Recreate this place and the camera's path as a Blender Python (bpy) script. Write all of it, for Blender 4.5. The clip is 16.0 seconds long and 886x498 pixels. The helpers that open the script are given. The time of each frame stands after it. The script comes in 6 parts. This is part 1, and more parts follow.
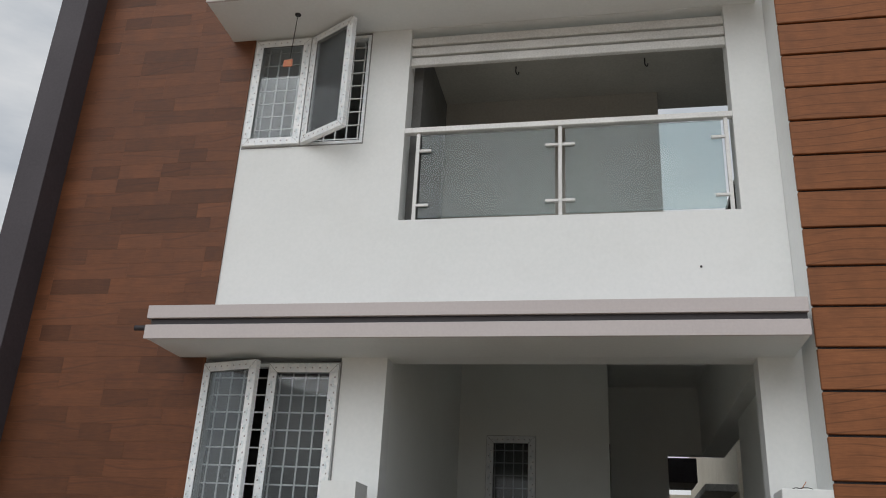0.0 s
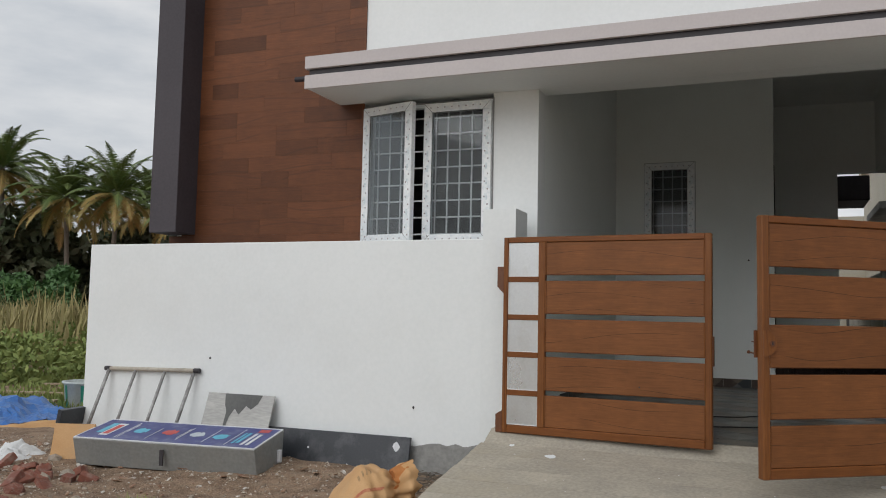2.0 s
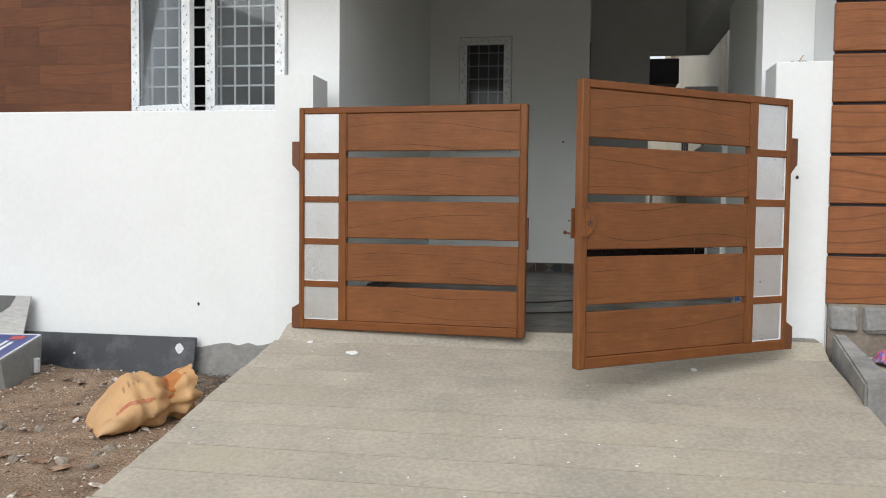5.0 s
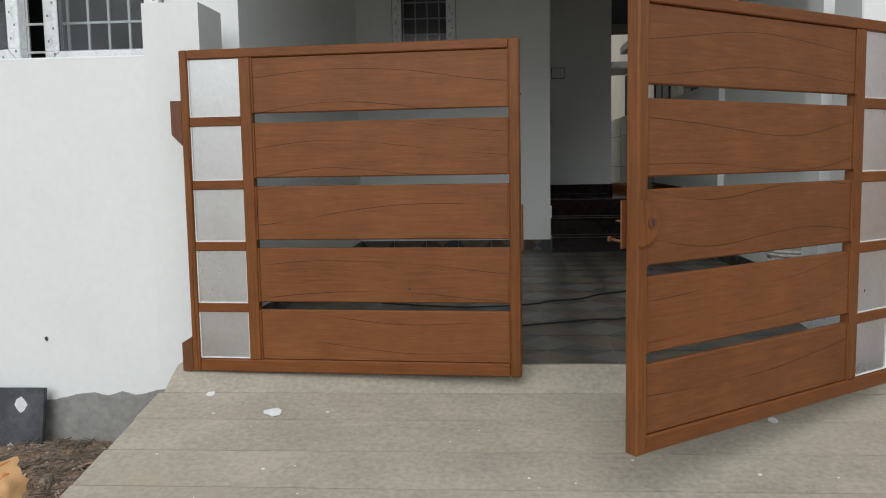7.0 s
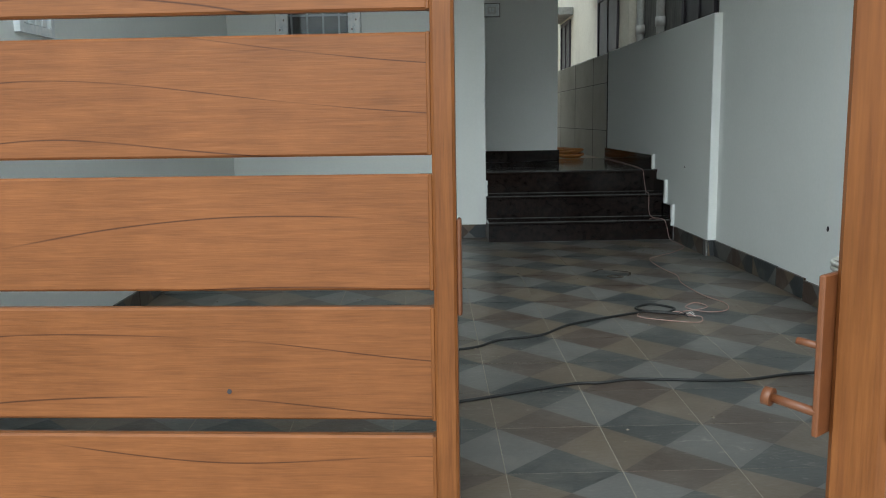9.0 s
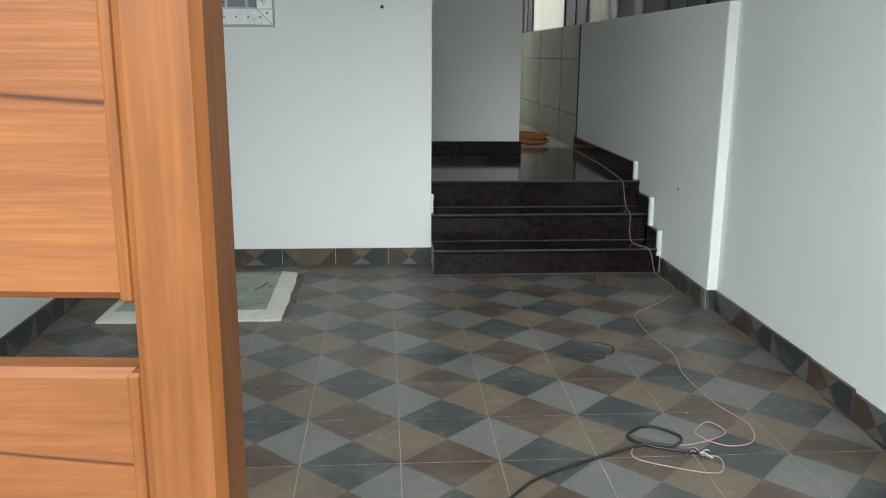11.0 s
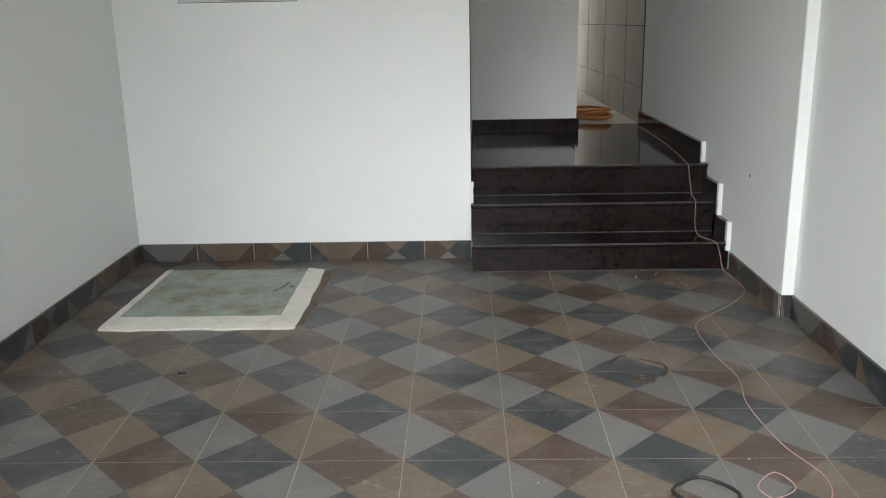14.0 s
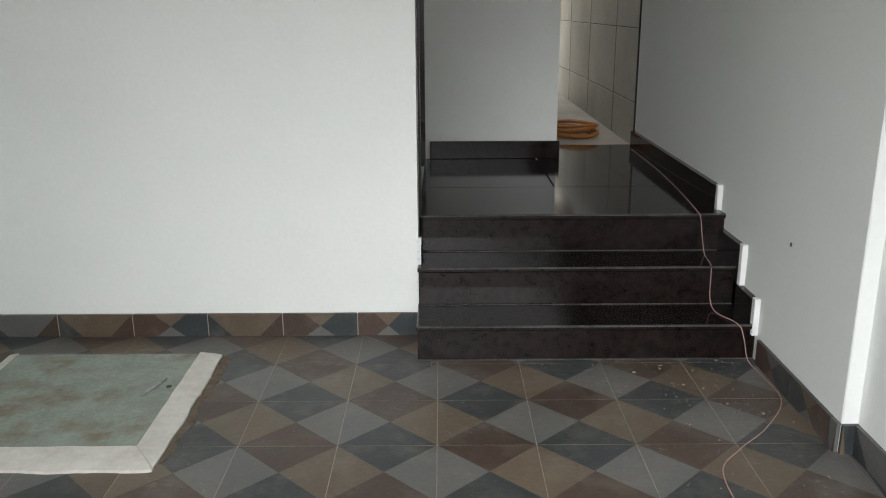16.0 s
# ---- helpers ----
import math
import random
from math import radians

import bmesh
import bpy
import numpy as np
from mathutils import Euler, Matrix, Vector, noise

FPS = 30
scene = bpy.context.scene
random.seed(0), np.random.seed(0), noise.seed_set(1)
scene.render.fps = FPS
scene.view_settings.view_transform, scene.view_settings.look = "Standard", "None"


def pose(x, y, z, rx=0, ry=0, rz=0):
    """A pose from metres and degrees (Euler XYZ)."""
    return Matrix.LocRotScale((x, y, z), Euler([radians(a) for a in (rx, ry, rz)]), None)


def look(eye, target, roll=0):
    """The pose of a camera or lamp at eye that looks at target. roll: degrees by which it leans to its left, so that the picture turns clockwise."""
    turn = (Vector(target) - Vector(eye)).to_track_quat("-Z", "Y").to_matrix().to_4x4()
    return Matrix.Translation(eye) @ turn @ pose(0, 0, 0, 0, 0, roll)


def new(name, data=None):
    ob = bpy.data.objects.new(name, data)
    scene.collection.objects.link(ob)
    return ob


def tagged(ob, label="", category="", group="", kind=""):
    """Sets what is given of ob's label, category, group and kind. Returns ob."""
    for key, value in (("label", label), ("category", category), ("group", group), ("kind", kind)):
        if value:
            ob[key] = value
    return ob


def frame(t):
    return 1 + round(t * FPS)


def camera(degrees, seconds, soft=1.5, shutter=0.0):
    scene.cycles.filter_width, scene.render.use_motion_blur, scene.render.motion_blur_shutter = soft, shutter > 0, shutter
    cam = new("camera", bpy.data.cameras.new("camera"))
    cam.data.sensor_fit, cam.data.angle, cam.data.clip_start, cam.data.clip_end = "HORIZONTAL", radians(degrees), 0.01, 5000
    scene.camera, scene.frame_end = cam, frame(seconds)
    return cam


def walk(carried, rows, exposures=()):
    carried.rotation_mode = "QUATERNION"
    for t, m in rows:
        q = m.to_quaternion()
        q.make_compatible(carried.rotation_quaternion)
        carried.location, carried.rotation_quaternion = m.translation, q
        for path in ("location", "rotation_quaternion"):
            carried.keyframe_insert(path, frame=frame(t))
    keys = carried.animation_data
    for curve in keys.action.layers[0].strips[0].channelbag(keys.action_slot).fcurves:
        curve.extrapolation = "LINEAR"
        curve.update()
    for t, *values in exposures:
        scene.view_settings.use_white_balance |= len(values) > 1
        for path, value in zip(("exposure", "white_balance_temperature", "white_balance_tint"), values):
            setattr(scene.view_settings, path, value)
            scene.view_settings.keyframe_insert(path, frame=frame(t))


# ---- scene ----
cam = camera(55.7, 16.0, soft=1.0)
PATH = [
    (0, (0.012, -9.931, 0.897), (-0.368, -8.116, 1.646), 3.0),
    (0.5, (0.054, -9.989, 0.854), (-0.417, -8.145, 1.468), 2.8),
    (1, (0.031, -9.976, 0.823), (-0.591, -8.124, 1.253), 2.3),
    (1.5, (0.053, -10.008, 0.788), (-0.677, -8.167, 1.068), 2.0),
    (2, (0.061, -9.995, 0.767), (-0.685, -8.145, 0.922), 1.2),
    (2.5, (0.052, -9.987, 0.748), (-0.664, -8.122, 0.832), 1.1),
    (3, (0.055, -9.976, 0.73), (-0.484, -8.051, 0.801), 1.2),
    (3.5, (0.024, -9.948, 0.722), (-0.381, -7.99, 0.79), 1.3),
    (4, (-0.019, -9.845, 0.694), (-0.368, -7.877, 0.741), 1.3),
    (4.5, (0.011, -9.59, 0.637), (-0.334, -7.62, 0.643), 0.7),
    (4.7, (0.019, -9.468, 0.667), (-0.324, -7.498, 0.627), 0.7),
    (6.8, (-0.419, -7.831, 0.809), (-0.61, -5.85, 0.607), -1.2),
    (7, (-0.436, -7.668, 0.843), (-0.582, -5.684, 0.636), -1.0),
    (7.5, (-0.446, -7.2, 0.809), (-0.567, -5.214, 0.606), -1.0),
    (8, (-0.479, -6.743, 0.814), (-0.585, -4.761, 0.574), -1.0),
    (8.5, (-0.487, -6.285, 0.837), (-0.473, -4.309, 0.526), -1.2),
    (9, (-0.423, -5.772, 0.856), (-0.388, -3.796, 0.55), -0.9),
    (9.5, (-0.453, -5.38, 0.877), (-0.358, -3.407, 0.564), -0.5),
    (10, (-0.435, -5.082, 1.026), (-0.23, -3.126, 0.663), 0.4),
    (12.3, (-0.079, -4.14, 1.246), (-0.043, -2.205, 0.743), 0.2),
    (12.5, (-0.076, -4.128, 1.237), (-0.041, -2.194, 0.729), 0.2),
    (13, (-0.072, -4.121, 1.239), (-0.081, -2.188, 0.725), -0.2),
    (13.5, (-0.068, -4.118, 1.241), (-0.109, -2.185, 0.729), -0.9),
    (14, (-0.048, -4.092, 1.234), (-0.095, -2.162, 0.71), -1.1),
    (14.5, (-0.062, -3.916, 1.22), (-0.118, -1.99, 0.683), -1.0),
    (15, (-0.084, -3.667, 1.269), (-0.137, -1.745, 0.716), -0.7),
    (15.5, (0.001, -3.352, 1.272), (-0.043, -1.432, 0.712), -0.6),
    (16, (0.097, -2.976, 1.3), (0.099, -1.054, 0.747), -0.3),
]
walk(cam, [(t, look(eye, target, roll)) for t, eye, target, roll in PATH],
     exposures=[(0.0, -0.25, 6500, 10), (1.0, -0.22, 6500, 10), (2.0, -0.16, 6500, 10), (3.0, 0.0, 6500, 10), (4.0, 0.45, 6500, 10), (4.6, 0.46, 6500, 10), (7.0, 0.12, 6450, 9),
                (8.0, 0.3, 6350, 7), (8.5, 0.64, 6200, 4), (9.0, 1.22, 6050, 1), (10.0, 1.75, 6050, 1), (12.3, 2.26, 6400, 8), (16.0, 2.2, 6500, 10)])


# ---- world and light ----
world = bpy.data.worlds.new("sky")
scene.world = world
world.use_nodes = True
wn, wl = world.node_tree.nodes, world.node_tree.links
wn.clear()
w_out = wn.new("ShaderNodeOutputWorld")
w_bg = wn.new("ShaderNodeBackground")
w_sky = wn.new("ShaderNodeTexSky")
w_sky.sky_type = "NISHITA"
w_sky.sun_disc = False
w_sky.sun_elevation = radians(36)
w_sky.sun_rotation = radians(191)
w_sky.dust_density = 3.0
w_scale = wn.new("ShaderNodeVectorMath")
w_scale.operation = "SCALE"
w_scale.inputs["Scale"].default_value = 0.09
w_co = wn.new("ShaderNodeTexCoord")
w_map = wn.new("ShaderNodeMapping")
w_map.inputs["Scale"].default_value = (1.6, 1.6, 5.5)
w_noise = wn.new("ShaderNodeTexNoise")
w_noise.inputs["Scale"].default_value = 2.2
w_noise.inputs["Detail"].default_value = 7.0
w_noise.inputs["Roughness"].default_value = 0.55
w_ramp = wn.new("ShaderNodeValToRGB")
w_ramp.color_ramp.elements[0].position = 0.36
w_ramp.color_ramp.elements[0].color = (0.64, 0.69, 0.75, 1)
w_ramp.color_ramp.elements[1].position = 0.64
w_ramp.color_ramp.elements[1].color = (0.97, 0.985, 1.0, 1)
w_mix = wn.new("ShaderNodeMix")
w_mix.data_type = "RGBA"
w_mix.inputs["Factor"].default_value = 0.9
wl.new(w_co.outputs["Generated"], w_map.inputs["Vector"])
wl.new(w_map.outputs["Vector"], w_noise.inputs["Vector"])
wl.new(w_noise.outputs["Fac"], w_ramp.inputs["Fac"])
wl.new(w_sky.outputs["Color"], w_scale.inputs[0])
wl.new(w_scale.outputs["Vector"], w_mix.inputs["A"])
wl.new(w_ramp.outputs["Color"], w_mix.inputs["B"])
wl.new(w_mix.outputs["Result"], w_bg.inputs["Color"])
w_bg.inputs["Strength"].default_value = 0.9
wl.new(w_bg.outputs["Background"], w_out.inputs["Surface"])

sun_data = bpy.data.lights.new("sun", "SUN")
sun_data.energy = 1.3
sun_data.angle = radians(50)
sun_data.color = (0.97, 0.985, 1.0)
sun = new("sun", sun_data)
sun.matrix_world = look((-4, -20, 12.6), (0, -3, 0))


# ---- materials ----
def mat(name, color, rough=0.6, metal=0.0, color2=None, scale=3.0, fine=40.0, bump=0.15, dist=0.004, spread=0.5, stretch=(1, 1, 1), dirt=None, dirt_amount=0.3, dirt_scale=1.5, rand=0.0, rough_var=0.1, spec=0.5, scuff=None, scuff_amount=0.75):
    """A surface of two colours mixed by a coarse and a fine noise, with dirt patches, bump and uneven gloss."""
    m = bpy.data.materials.new(name)
    m.use_nodes = True
    n, l = m.node_tree.nodes, m.node_tree.links
    b = n["Principled BSDF"]
    b.inputs["Metallic"].default_value = metal
    b.inputs["Specular IOR Level"].default_value = spec
    co = n.new("ShaderNodeTexCoord")
    mp = n.new("ShaderNodeMapping")
    mp.inputs["Scale"].default_value = stretch
    info = n.new("ShaderNodeObjectInfo")
    add = n.new("ShaderNodeVectorMath")
    l.new(co.outputs["Object"], mp.inputs["Vector"])
    l.new(mp.outputs["Vector"], add.inputs[0])
    off = n.new("ShaderNodeVectorMath")
    off.operation = "SCALE"
    off.inputs[0].default_value = (17.0, 11.0, 23.0)
    l.new(info.outputs["Random"], off.inputs["Scale"])
    l.new(off.outputs["Vector"], add.inputs[1])
    n1 = n.new("ShaderNodeTexNoise")
    n1.inputs["Scale"].default_value = scale
    n1.inputs["Detail"].default_value = 5
    n2 = n.new("ShaderNodeTexNoise")
    n2.inputs["Scale"].default_value = fine
    n2.inputs["Detail"].default_value = 6
    for q in (n1, n2):
        l.new(add.outputs["Vector"], q.inputs["Vector"])
    c2 = color2 or tuple(c * 0.8 for c in color)
    mix = n.new("ShaderNodeMix")
    mix.data_type = "RGBA"
    mix.inputs["A"].default_value = (*color, 1)
    mix.inputs["B"].default_value = (*c2, 1)
    summ = n.new("ShaderNodeMath")
    summ.operation = "ADD"
    l.new(n1.outputs["Fac"], summ.inputs[0])
    l.new(n2.outputs["Fac"], summ.inputs[1])
    mr = n.new("ShaderNodeMapRange")
    mr.inputs["From Min"].default_value = 1.0 - spread * 0.5
    mr.inputs["From Max"].default_value = 1.0 + spread * 0.5
    l.new(summ.outputs["Value"], mr.inputs["Value"])
    l.new(mr.outputs["Result"], mix.inputs["Factor"])
    out = mix.outputs["Result"]
    if rand:
        hsv = n.new("ShaderNodeHueSaturation")
        vr = n.new("ShaderNodeMapRange")
        vr.inputs["To Min"].default_value = 1 - rand
        vr.inputs["To Max"].default_value = 1 + rand
        l.new(info.outputs["Random"], vr.inputs["Value"])
        l.new(vr.outputs["Result"], hsv.inputs["Value"])
        l.new(out, hsv.inputs["Color"])
        out = hsv.outputs["Color"]
    if dirt:
        n3 = n.new("ShaderNodeTexNoise")
        n3.inputs["Scale"].default_value = dirt_scale
        n3.inputs["Detail"].default_value = 9
        n3.inputs["Roughness"].default_value = 0.65
        l.new(add.outputs["Vector"], n3.inputs["Vector"])
        dr = n.new("ShaderNodeMapRange")
        dr.inputs["From Min"].default_value = 0.5
        dr.inputs["From Max"].default_value = 0.72
        dr.inputs["To Max"].default_value = dirt_amount
        l.new(n3.outputs["Fac"], dr.inputs["Value"])
        dm = n.new("ShaderNodeMix")
        dm.data_type = "RGBA"
        dm.inputs["B"].default_value = (*dirt, 1)
        l.new(dr.outputs["Result"], dm.inputs["Factor"])
        l.new(out, dm.inputs["A"])
        out = dm.outputs["Result"]
    if scuff:
        # smeared plaster and scratches that run across neighbouring pieces
        geo = n.new("ShaderNodeNewGeometry")
        film = n.new("ShaderNodeTexNoise")
        film.inputs["Scale"].default_value = 2.1
        film.inputs["Detail"].default_value = 8
        film.inputs["Roughness"].default_value = 0.6
        film.inputs["Distortion"].default_value = 0.6
        l.new(geo.outputs["Position"], film.inputs["Vector"])
        fm = n.new("ShaderNodeMapRange")
        fm.inputs["From Min"].default_value = 0.42
        fm.inputs["From Max"].default_value = 0.72
        fm.inputs["To Max"].default_value = scuff_amount * 0.28
        l.new(film.outputs["Fac"], fm.inputs["Value"])
        sep_p, sep_n = n.new("ShaderNodeSeparateXYZ"), n.new("ShaderNodeSeparateXYZ")
        l.new(geo.outputs["Position"], sep_p.inputs[0])
        l.new(geo.outputs["Normal"], sep_n.inputs[0])
        # extra film that grows evenly along y towards the gate
        gateward = n.new("ShaderNodeMapRange")
        gateward.inputs["From Min"].default_value = -1.6
        gateward.inputs["From Max"].default_value = -3.4
        gateward.inputs["To Max"].default_value = 0.2
        l.new(sep_p.outputs["Y"], gateward.inputs["Value"])
        dust = n.new("ShaderNodeMath")
        l.new(fm.outputs["Result"], dust.inputs[0])
        l.new(gateward.outputs["Result"], dust.inputs[1])
        # dust on upward faces only; the skirting's dark also stands for weaker light
        upward_dust = n.new("ShaderNodeMath")
        upward_dust.operation = "MULTIPLY"
        upward_dust.use_clamp = True
        l.new(dust.outputs["Value"], upward_dust.inputs[0])
        l.new(sep_n.outputs["Z"], upward_dust.inputs[1])
        smear = n.new("ShaderNodeTexNoise")
        smear.inputs["Scale"].default_value = 26
        smear.inputs["Detail"].default_value = 9
        smear.inputs["Roughness"].default_value = 0.7
        smear.inputs["Distortion"].default_value = 2.2
        smp = n.new("ShaderNodeMapping")
        smp.inputs["Rotation"].default_value = (0, 0, 0.5)
        smp.inputs["Scale"].default_value = (0.45, 1.3, 1)
        l.new(geo.outputs["Position"], smp.inputs["Vector"])
        l.new(smp.outputs["Vector"], smear.inputs["Vector"])
        sm = n.new("ShaderNodeMapRange")
        sm.inputs["From Min"].default_value = 0.57
        sm.inputs["From Max"].default_value = 0.70
        l.new(smear.outputs["Fac"], sm.inputs["Value"])
        where = n.new("ShaderNodeMapRange")
        where.inputs["From Min"].default_value = 0.46
        where.inputs["From Max"].default_value = 0.62
        where.inputs["To Max"].default_value = scuff_amount
        l.new(film.outputs["Fac"], where.inputs["Value"])
        gate_ = n.new("ShaderNodeMath")
        gate_.operation = "MULTIPLY"
        l.new(sm.outputs["Result"], gate_.inputs[0])
        l.new(where.outputs["Result"], gate_.inputs[1])
        # same upward mask for the scuffs, so upright tiles stay dark as if less lit
        flat = n.new("ShaderNodeMath")
        flat.operation = "MULTIPLY"
        flat.use_clamp = True
        l.new(gate_.outputs["Value"], flat.inputs[0])
        l.new(sep_n.outputs["Z"], flat.inputs[1])
        for fac, tone in ((upward_dust.outputs["Value"], tuple(c * 0.55 for c in scuff)), (flat.outputs["Value"], scuff)):
            sx = n.new("ShaderNodeMix")
            sx.data_type = "RGBA"
            sx.inputs["B"].default_value = (*tone, 1)
            l.new(fac, sx.inputs["Factor"])
            l.new(out, sx.inputs["A"])
            out = sx.outputs["Result"]
    l.new(out, b.inputs["Base Color"])
    rr = n.new("ShaderNodeMapRange")
    rr.inputs["To Min"].default_value = max(0.02, rough - rough_var)
    rr.inputs["To Max"].default_value = min(1.0, rough + rough_var)
    l.new(n1.outputs["Fac"], rr.inputs["Value"])
    l.new(rr.outputs["Result"], b.inputs["Roughness"])
    bp = n.new("ShaderNodeBump")
    bp.inputs["Strength"].default_value = bump
    bp.inputs["Distance"].default_value = dist
    l.new(n2.outputs["Fac"], bp.inputs["Height"])
    l.new(bp.outputs["Normal"], b.inputs["Normal"])
    return m


def wood_mat(name, color, dark, line, rough=0.38, bands=9.0, line_width=0.035, along="X", rand=0.06, grain=0.11, blotch=0.13):
    """Painted wood look: streaky ground with thin dark grain lines that run along the boards."""
    m = bpy.data.materials.new(name)
    m.use_nodes = True
    n, l = m.node_tree.nodes, m.node_tree.links
    b = n["Principled BSDF"]
    co = n.new("ShaderNodeTexCoord")
    info = n.new("ShaderNodeObjectInfo")
    off = n.new("ShaderNodeVectorMath")
    off.operation = "SCALE"
    off.inputs[0].default_value = (13.0, 7.0, 5.3)
    l.new(info.outputs["Random"], off.inputs["Scale"])
    add = n.new("ShaderNodeVectorMath")
    l.new(co.outputs["Object"], add.inputs[0])
    l.new(off.outputs["Vector"], add.inputs[1])
    mp = n.new("ShaderNodeMapping")
    mp.inputs["Scale"].default_value = (0.06, 1, 1) if along == "X" else (1, 1, 0.06)
    l.new(add.outputs["Vector"], mp.inputs["Vector"])
    st = n.new("ShaderNodeTexNoise")
    st.inputs["Scale"].default_value = 95
    st.inputs["Detail"].default_value = 6
    l.new(mp.outputs["Vector"], st.inputs["Vector"])
    mp2 = n.new("ShaderNodeMapping")
    mp2.inputs["Scale"].default_value = (0.55, 1, 0.9) if along == "X" else (0.9, 1, 0.55)
    l.new(add.outputs["Vector"], mp2.inputs["Vector"])
    big = n.new("ShaderNodeTexNoise")
    big.inputs["Scale"].default_value = 1.1
    big.inputs["Detail"].default_value = 1.2
    l.new(mp2.outputs["Vector"], big.inputs["Vector"])
    sep = n.new("ShaderNodeSeparateXYZ")
    l.new(add.outputs["Vector"], sep.inputs[0])
    # grain lines: level curves of height plus a slow noise
    mul = n.new("ShaderNodeMath")
    mul.operation = "MULTIPLY_ADD"
    mul.inputs[1].default_value = 0.42
    l.new(big.outputs["Fac"], mul.inputs[0])
    l.new(sep.outputs["Z" if along == "X" else "X"], mul.inputs[2])
    fr = n.new("ShaderNodeMath")
    fr.operation = "MULTIPLY"
    fr.inputs[1].default_value = bands
    l.new(mul.outputs["Value"], fr.inputs[0])
    fc = n.new("ShaderNodeMath")
    fc.operation = "FRACT"
    l.new(fr.outputs["Value"], fc.inputs[0])
    pp = n.new("ShaderNodeMath")
    pp.operation = "PINGPONG"
    pp.inputs[1].default_value = 0.5
    l.new(fc.outputs["Value"], pp.inputs[0])
    lr = n.new("ShaderNodeMapRange")
    lr.inputs["From Min"].default_value = 0.0
    lr.inputs["From Max"].default_value = line_width
    lr.inputs["To Min"].default_value = 0.9
    lr.inputs["To Max"].default_value = 0.0
    l.new(pp.outputs["Value"], lr.inputs["Value"])
    breakup = n.new("ShaderNodeTexNoise")
    breakup.inputs["Scale"].default_value = 2.3
    l.new(add.outputs["Vector"], breakup.inputs["Vector"])
    brm = n.new("ShaderNodeMapRange")
    brm.inputs["From Min"].default_value = 0.34
    brm.inputs["From Max"].default_value = 0.48
    l.new(breakup.outputs["Fac"], brm.inputs["Value"])
    lm = n.new("ShaderNodeMath")
    lm.operation = "MULTIPLY"
    l.new(lr.outputs["Result"], lm.inputs[0])
    l.new(brm.outputs["Result"], lm.inputs[1])
    mix = n.new("ShaderNodeMix")
    mix.data_type = "RGBA"
    mix.inputs["A"].default_value = (*color, 1)
    mix.inputs["B"].default_value = (*dark, 1)
    sr = n.new("ShaderNodeMapRange")
    sr.inputs["From Min"].default_value = 0.3
    sr.inputs["From Max"].default_value = 0.75
    l.new(st.outputs["Fac"], sr.inputs["Value"])
    l.new(sr.outputs["Result"], mix.inputs["Factor"])
    # short pores, and broad duller blotches in the stain
    mp3 = n.new("ShaderNodeMapping")
    mp3.inputs["Scale"].default_value = (0.045, 1, 1) if along == "X" else (1, 1, 0.045)
    l.new(add.outputs["Vector"], mp3.inputs["Vector"])
    pore = n.new("ShaderNodeTexNoise")
    pore.inputs["Scale"].default_value = 330
    pore.inputs["Detail"].default_value = 3
    l.new(mp3.outputs["Vector"], pore.inputs["Vector"])
    blot = n.new("ShaderNodeTexNoise")
    blot.inputs["Scale"].default_value = 5.5
    blot.inputs["Detail"].default_value = 7
    blot.inputs["Roughness"].default_value = 0.62
    l.new(add.outputs["Vector"], blot.inputs["Vector"])
    pr = n.new("ShaderNodeMapRange")
    pr.inputs["From Min"].default_value = 0.3
    pr.inputs["From Max"].default_value = 0.7
    pr.inputs["To Min"].default_value = 1 - grain
    pr.inputs["To Max"].default_value = 1 + grain
    l.new(pore.outputs["Fac"], pr.inputs["Value"])
    br = n.new("ShaderNodeMapRange")
    br.inputs["From Min"].default_value = 0.32
    br.inputs["From Max"].default_value = 0.68
    br.inputs["To Min"].default_value = 1 - blotch
    br.inputs["To Max"].default_value = 1 + blotch
    l.new(blot.outputs["Fac"], br.inputs["Value"])
    both = n.new("ShaderNodeMath")
    both.operation = "MULTIPLY"
    l.new(pr.outputs["Result"], both.inputs[0])
    l.new(br.outputs["Result"], both.inputs[1])
    tone = n.new("ShaderNodeHueSaturation")
    l.new(both.outputs["Value"], tone.inputs["Value"])
    l.new(mix.outputs["Result"], tone.inputs["Color"])
    mix2 = n.new("ShaderNodeMix")
    mix2.data_type = "RGBA"
    mix2.inputs["B"].default_value = (*line, 1)
    l.new(tone.outputs["Color"], mix2.inputs["A"])
    l.new(lm.outputs["Value"], mix2.inputs["Factor"])
    hsv = n.new("ShaderNodeHueSaturation")
    vr = n.new("ShaderNodeMapRange")
    vr.inputs["To Min"].default_value = 1 - rand
    vr.inputs["To Max"].default_value = 1 + rand
    l.new(info.outputs["Random"], vr.inputs["Value"])
    l.new(vr.outputs["Result"], hsv.inputs["Value"])
    l.new(mix2.outputs["Result"], hsv.inputs["Color"])
    l.new(hsv.outputs["Color"], b.inputs["Base Color"])
    b.inputs["Specular IOR Level"].default_value = 0.25
    bp = n.new("ShaderNodeBump")
    bp.inputs["Strength"].default_value = 0.12
    bp.inputs["Distance"].default_value = 0.003
    l.new(pore.outputs["Fac"], bp.inputs["Height"])
    l.new(bp.outputs["Normal"], b.inputs["Normal"])
    gr = n.new("ShaderNodeMapRange")
    gr.inputs["To Min"].default_value = rough - 0.08
    gr.inputs["To Max"].default_value = rough + 0.14
    l.new(blot.outputs["Fac"], gr.inputs["Value"])
    l.new(gr.outputs["Result"], b.inputs["Roughness"])
    return m


